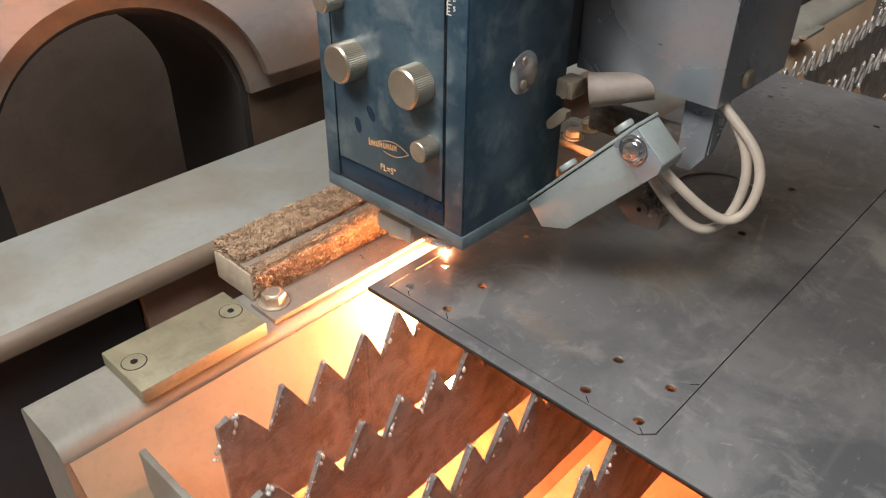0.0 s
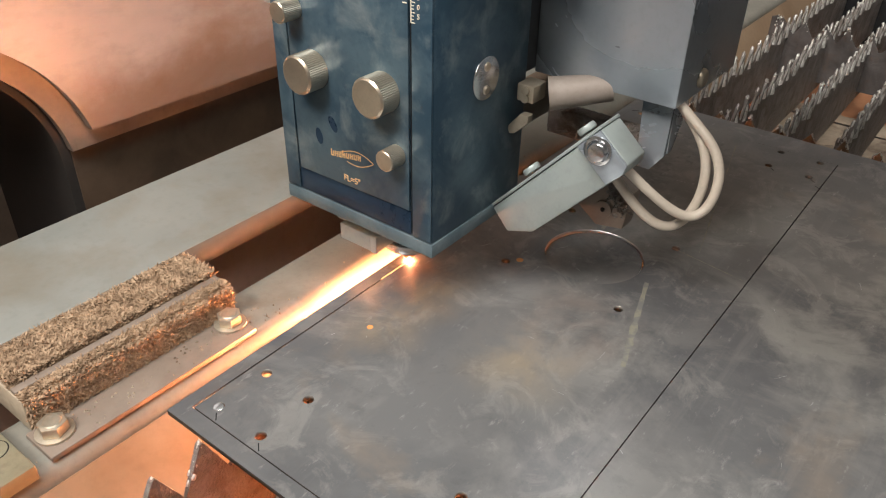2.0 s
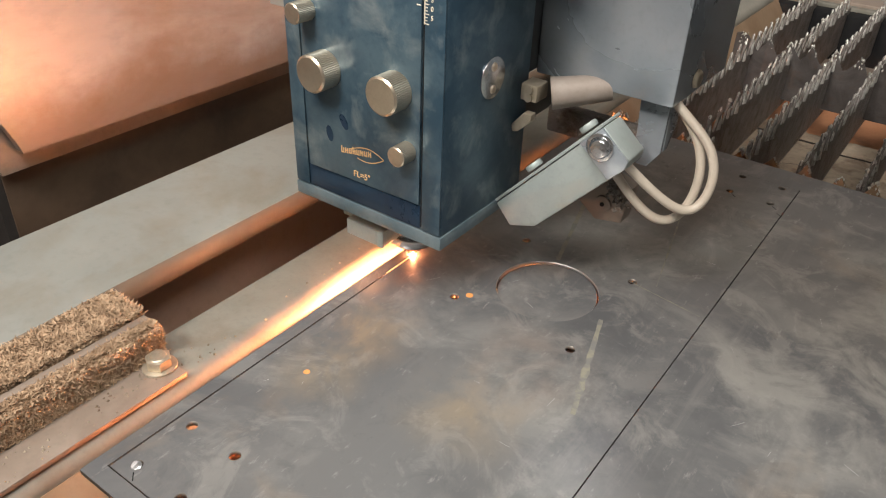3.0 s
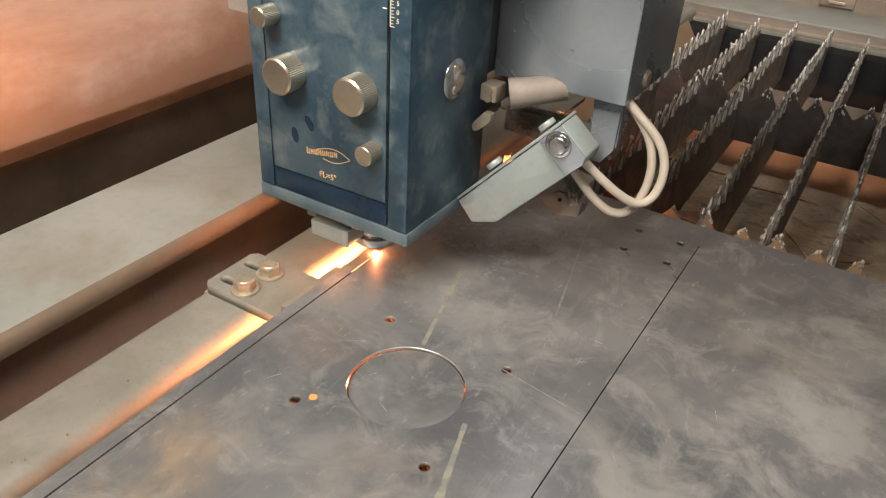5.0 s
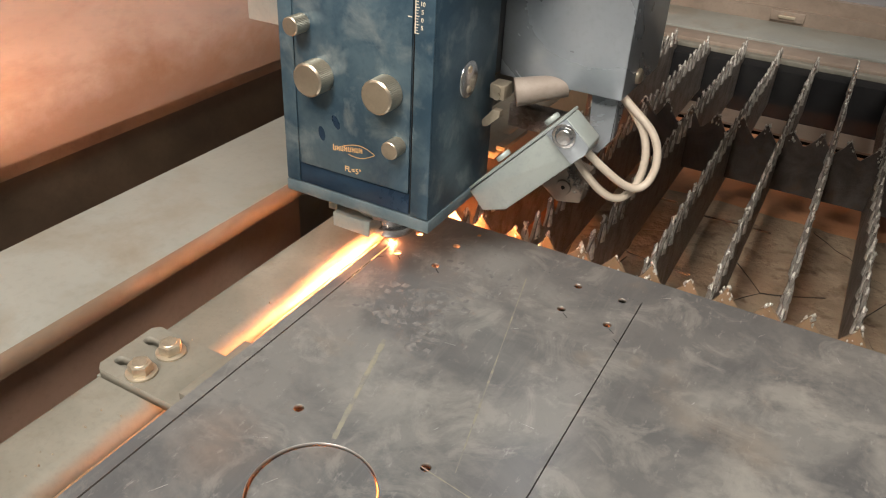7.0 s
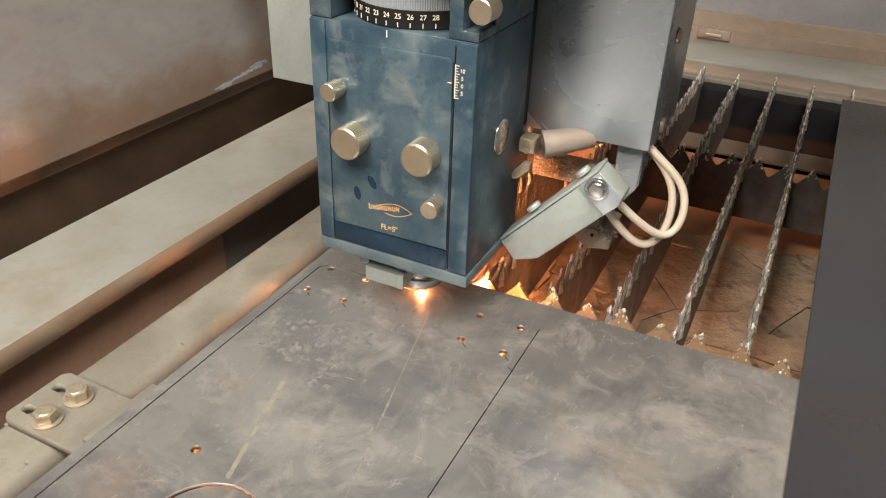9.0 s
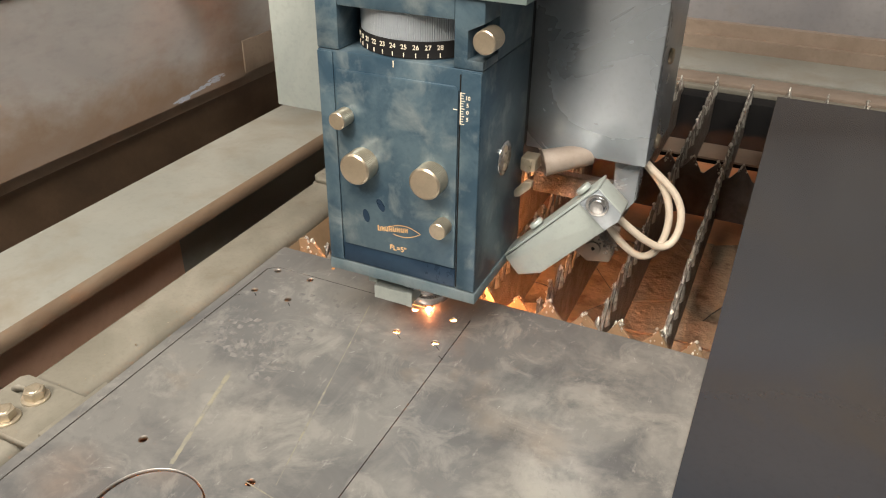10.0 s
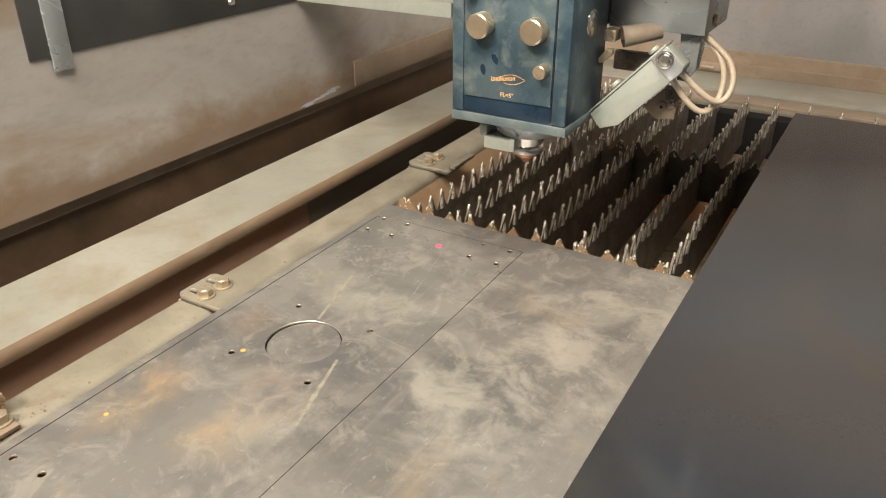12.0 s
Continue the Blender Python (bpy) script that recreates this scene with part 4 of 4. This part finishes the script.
cyl(b, front(0.1505, 0.0107, 0.1440), 0.0100, 0.0016, 32, bevel=0.0005)
cyl(b, front(0.1512, 0.0091, 0.1443), 0.0082, 0.0040, 32, r2=0.0062, bevel=0.0009)
part("sensor_bolt", b, CHROME, sensor, "worn zinc dome bolt")
b = nb()
prism(b, [(0.1220, 0.0790), (0.1390, 0.0660), (0.1600, 0.0700), (0.1640, 0.1000), (0.1450, 0.1040)], "y", 0.0480, 0.0640, 0.0012)
cyl(b, front(0.1440, 0.0480, 0.0818), 0.0066, 0.002, 24, bevel=0.0005)
part("hose_clamp", b, EARTH, sensor, "sooty hose clamp")
b = nb()
cyl(b, front(0.1440, 0.0459, 0.0818), 0.0018, 0.0006, 6)
part("clamp_socket", b, SLOTBLACK, sensor)
rr = random.Random(3)
vs, fs = [], []
for _ in range(90):
    s = rr.uniform(0.0008, 0.0022)
    u = rr.random()
    c = Vector((0.1480 + 0.014 * u + rr.gauss(0, 0.0025), 0.042 + rr.gauss(0, 0.003), 0.1060 - 0.018 * u + rr.gauss(0, 0.003)))
    k = len(vs)
    for d in ((1, 0, 0), (-1, 0, 0), (0, 1, 0), (0, -1, 0), (0, 0, 1), (0, 0, -1)):
        vs.append(c + Vector(d) * s * rr.uniform(0.6, 1.4))
    fs += [(k + a, k + c2, k + 4) for a, c2 in ((0, 2), (2, 1), (1, 3), (3, 0))] + [(k + c2, k + a, k + 5) for a, c2 in ((0, 2), (2, 1), (1, 3), (3, 0))]
me = bpy.data.meshes.new("soot")
me.from_pydata(vs, [], fs)
me.materials.append(SLAT)
part("soot", me, SLAT, sensor, "grey slag wool stuck to the block")


def hose(points, r, name, label):
    cu = bpy.data.curves.new(name, "CURVE")
    cu.dimensions, cu.bevel_depth, cu.bevel_resolution, cu.resolution_u, cu.use_fill_caps = "3D", r, 5, 10, True
    sp = cu.splines.new("NURBS")
    sp.points.add(len(points) - 1)
    for p, q in zip(sp.points, points):
        p.co = (*q, 1)
    sp.order_u, sp.use_endpoint_u = 4, True
    ob = new(name, cu)
    me = bpy.data.meshes.new_from_object(ob.evaluated_get(bpy.context.evaluated_depsgraph_get()))
    bpy.data.objects.remove(ob)
    me.polygons.foreach_set("use_smooth", [True] * len(me.polygons))
    me.materials.clear()
    me.materials.append(TUBE)
    return part(name, me, TUBE, head, label)


hose([(0.1700, 0.078, 0.164), (0.1840, 0.078, 0.152), (0.2085, 0.074, 0.140), (0.2165, 0.066, 0.112), (0.2080, 0.055, 0.088), (0.1890, 0.042, 0.102), (0.1655, 0.026, 0.1290)], 0.0034, "hose", "white hose")
hose([(0.1660, 0.084, 0.164), (0.1790, 0.084, 0.152), (0.1985, 0.078, 0.138), (0.2060, 0.070, 0.106), (0.1960, 0.056, 0.074), (0.1750, 0.044, 0.086), (0.1560, 0.028, 0.1210)], 0.0034, "hose", "white hose")

# ---- gantry carriage on the side rail ----
gantry = thing("gantry", "black gantry carriage with a grey green bridge above the bed", "gantry")
b = nb()
box(b, -0.4397, -0.4372, -0.245, 0.2895, 0.230, 0.42, 0.0004)
gc = part("carriage", b, BLACK, gantry, "black carriage plate")
b = nb()
box(b, -0.437, -0.433, -0.215, -0.185, 0.21, 0.40, 0.001)
part("edge_strip", b, GREYBOX, gc)
b = nb()
cyl(b, Matrix.Translation((-0.4372, 0.125, 0.252)) @ Matrix.Rotation(math.radians(90), 4, "Y"), 0.007, 0.004, 24, r2=0.005)
part("carriage_screw", b, CHROME, gc)
b = nb()
box(b, -0.4395, -0.11, 0.290, 0.300, 0.230, 0.42, 0.001)
part("bridge_plate", b, GREYGREEN, gantry, "grey green bridge plate")
b = nb()
box(b, 0.10, 1.35, -0.085, 0.300, 0.445, 0.60, 0.002)
part("bridge", b, GREYGREEN, gantry, "grey green bridge")

# ---- laser light and the metal still to be cut ----
arc = thing("laser_arc", "white orange laser arc at the nozzle with a glowing jet below", "laser arc")
b = nb()
bmesh.ops.create_icosphere(b, subdivisions=2, radius=0.0021, matrix=pose(0, 0, 0.0004))
part("spot", b, ARC, arc, "white hot spot")
b = nb()
cyl(b, pose(0, 0, -0.125), 0.0072, 0.097, 16, r2=0.0045)
cyl(b, pose(0, 0, -0.0279), 0.0007, 0.021, 12, r2=0.0005)
cyl(b, pose(0, 0, -0.147), 0.022, 0.022, 16, r2=0.0075)
part("jet", b, JET, arc, "glowing orange jet of molten metal")
b = nb()
prism(b, [(-0.0003, -0.035), (0.0003, -0.035), (0.0003, 0.0), (-0.0003, 0.0)], "z", -0.0002, 0.0003)
part("hot_line", b, HOT, arc, "glowing hot end of the cut")

uncut = thing("uncut_strip", "narrow strip of steel burnt away by the laser", "metal strip")
CUTS = []
STEP = 0.0190
Y_START, SPEED = -0.2026, 0.0762


def head_at(t):
    """The nozzle's place over the sheet while it cuts."""
    y = min(Y_START + SPEED * t, PY1)
    tc = (PY1 - Y_START) / SPEED
    x = PX0 + 0.0752 * max(0.0, t - tc - 0.03)
    return min(x, 0.1675), y


y = Y_START
while y < PY1 - 0.001:
    y1 = min(y + STEP, PY1)
    b = nb()
    box(b, PX0 - K, PX0 + KL, y, y1, -0.0038, -0.00005)
    CUTS.append((part("piece", b, PLATE, uncut), (y1 - Y_START) / SPEED))
    y = y1
x = PX0 + K
while x < PX1 - 0.001:
    x1 = min(x + STEP, PX1 - K)
    b = nb()
    box(b, x, x1, PY1 - K, PY1 + K, -0.0038, -0.00005)
    CUTS.append((part("piece", b, PLATE, uncut), (PY1 - Y_START) / SPEED + 0.03 + (x1 - PX0) / 0.0752))
    x = x1

# marks on the sheet
for x, y, r in ((-0.029, -0.136, 0.0024), (0.0085, 0.0085, 0.003), (0.0, 0.39, 0.0018)):
    b = nb()
    cyl(b, pose(x, y, 0.0), r, 0.00015, 14)
    solid("paint_mark", b, ORANGE, "small orange paint dot on the steel sheet", "paint mark", "paint dots on the sheet")


CHALKS = thing("chalk_streaks", "faint yellowish chalk streaks across the steel sheet", "stain")
for (xa, ya), (xb, yb), w in (((0.0388, 0.0980), (0.0100, 0.205), 0.0040), ((0.122, 0.115), (0.069, 0.348), 0.0009), ((0.1370, -0.058), (0.1060, 0.046), 0.0034), ((0.10, 0.108), (0.165, 0.098), 0.0010)):
    b = nb()
    d = Vector((xb - xa, yb - ya, 0)).normalized()
    nrm = Vector((-d.y, d.x, 0)) * w
    left, right = [], []
    for i in range(25):
        u = i / 24
        c0 = Vector((xa + (xb - xa) * u, ya + (yb - ya) * u, 0.00008))
        k = 0.35 + 0.65 * abs(noise.noise((u * 6, xa * 50, 2.0)) * 1.6)
        left.append(b.verts.new(c0 + nrm * k)), right.append(b.verts.new(c0 - nrm * k))
    for i in range(24):
        b.faces.new((left[i], right[i], right[i + 1], left[i + 1]))
    part("streak", b, CHALK, CHALKS)
tr = random.Random(8)
b = nb()
for i in range(12):
    for j in range(13):
        x, y = -0.058 + i * 0.0112 + tr.gauss(0, 0.0014), 0.196 + j * 0.0118 + (0.0059 if i % 2 else 0) + tr.gauss(0, 0.0014)
        if tr.random() < 0.25 or noise.noise((x * 22, y * 22, 5.0)) < -0.05 or y > 0.335 + 0.2 * x or x > PX1 - 0.06:
            continue
        r = tr.uniform(0.0036, 0.0068)
        a0 = 0.9 + tr.gauss(0, 0.25)
        b.faces.new([b.verts.new((x + r * tr.uniform(0.6, 1.3) * math.cos(a0 + q * math.pi / 2), y + r * tr.uniform(0.6, 1.2) * math.sin(a0 + q * math.pi / 2), 0.00006 + 0.000002 * ((i * 13 + j) % 9))) for q in range(4)])
TREAD = mat("dust_print", (0.125, 0.127, 0.13), (0.235, 0.232, 0.225), 0.45, 0.3, 130, 500, 0.0)
solid("tread_print", b, TREAD, "dusty diamond tread print on the steel panel", "stain", kind="stuff")
b = nb()
for _ in range(34):
    x, y = tr.uniform(-0.05, 0.36), tr.uniform(-0.26, 0.39)
    a, ln, w = tr.uniform(-0.6, 0.6) + tr.choice((0, 1.57)), tr.uniform(0.0015, 0.006), tr.uniform(0.0001, 0.00025)
    d, n2 = Vector((math.cos(a), math.sin(a), 0)) * ln, Vector((-math.sin(a), math.cos(a), 0)) * w
    c0 = Vector((x, y, 0.00012))
    b.faces.new([b.verts.new(v) for v in (c0 - d - n2 * 0.3, c0 + d - n2, c0 + d + n2, c0 - d + n2 * 0.3)])
SCR = mat("bare_scratch", (0.42, 0.42, 0.41), (0.5, 0.5, 0.49), 0.4, 0.5, 60, 300, 0.0)
solid("scratches", b, SCR, "fine bright scratches on the steel sheet", "scratch", kind="stuff")
lt = thing("latch", "small steel latch plate on the end rail", "latch", at=pose(0.122, 1.5852, 0))
b = nb()
box(b, -0.034, 0.034, -0.006, 0.0002, -0.028, -0.008, 0.001)
part("plate", b, EARTH, lt)
b = nb()
box(b, -0.018, 0.016, -0.010, -0.0062, -0.022, -0.016, 0.001)
part("bolt", b, BOLT, lt)
slug = nb()
cyl(slug, Matrix(), 0.0034, 0.003, 20, bevel=0.0003)
ob = solid("slug", slug, CHROME, "bright tilted slug stuck in a cut hole", "metal slug")
ob.matrix_basis = pose(-0.0502, -0.2572, -0.0026, 16, 10, 0)
b = nb()
for x, y, a in [(hx + 0.006, hy - 0.007, -0.7) for hx, hy in HOLES[:16:2]] + [(PX1 - 0.0035, -0.2025, 0.75), (PX1 - 0.002, 0.302, -0.6), (PX0 + 0.0035, 0.305, 0.8)]:
    d, n2 = Vector((math.cos(a), math.sin(a), 0)) * 0.0034, Vector((-math.sin(a), math.cos(a), 0)) * 0.00035
    c0 = Vector((x, y, 0.00013))
    b.faces.new([b.verts.new(v) for v in (c0 - d - n2, c0 + d - n2, c0 + d + n2, c0 - d + n2)])
solid("lead_in_cuts", b, SLOTBLACK, "short dark lead-in cuts beside the holes", "cut", kind="stuff")

# red pointer light on the panel
RED = glow("pointer_red", (1.0, 0.02, 0.1), 2.5)
b = nb()
cyl(b, Matrix(), 0.0040, 0.0004, 20)
pointer = solid("pointer_spot", b, RED, "small red pointer spot on the steel panel", "light spot")


def motions():
    rows, times = [], [0.5 * i for i in range(15)] + [7.3, 7.47, 7.6, 7.8] + [8.0 + 0.5 * i for i in range(6)] + [10.6]
    for t in times:
        x, y = head_at(t)
        rows.append((t, pose(x, y, 0)))
    tail = [(10.75, pose(0.1675, PY1, 0.012)), (11.0, pose(0.1679, 0.3654, 0.0451)), (11.5, pose(0.1738, 0.3564, 0.1145)), (12.0, pose(0.1757, 0.3470, 0.1335))]
    walk(head, rows + tail)
    walk(gantry, [(t, pose(0, m.translation.y, 0)) for t, m in rows] + [(12.0, pose(0, PY1, 0))])
    beam = []
    for t, m in rows:
        turn = 0 if t < 7.45 else -45 if t < 7.5 else -90
        beam.append((t, m @ pose(0, 0, 0, 0, 0, turn)))
    x, y = head_at(10.6)
    beam += [(10.66, pose(x, y, -0.46, 0, 0, -90)), (12.0, pose(x, y, -0.46, 0, 0, -90))]
    walk(arc, beam)
    hid, shown = pose(0.064, 0.325, -0.002), pose(0.064, 0.325, 0.0002)
    walk(pointer, [(0.0, hid), (11.5, hid), (11.6, shown), (12.0, shown)])
    for ob, t in CUTS:
        walk(ob, [(0.0, pose(0, 0, 0)), (t - 0.04, pose(0, 0, 0)), (t + 0.10, pose(0, 0, -0.42)), (12.0, pose(0, 0, -0.42))])


motions()
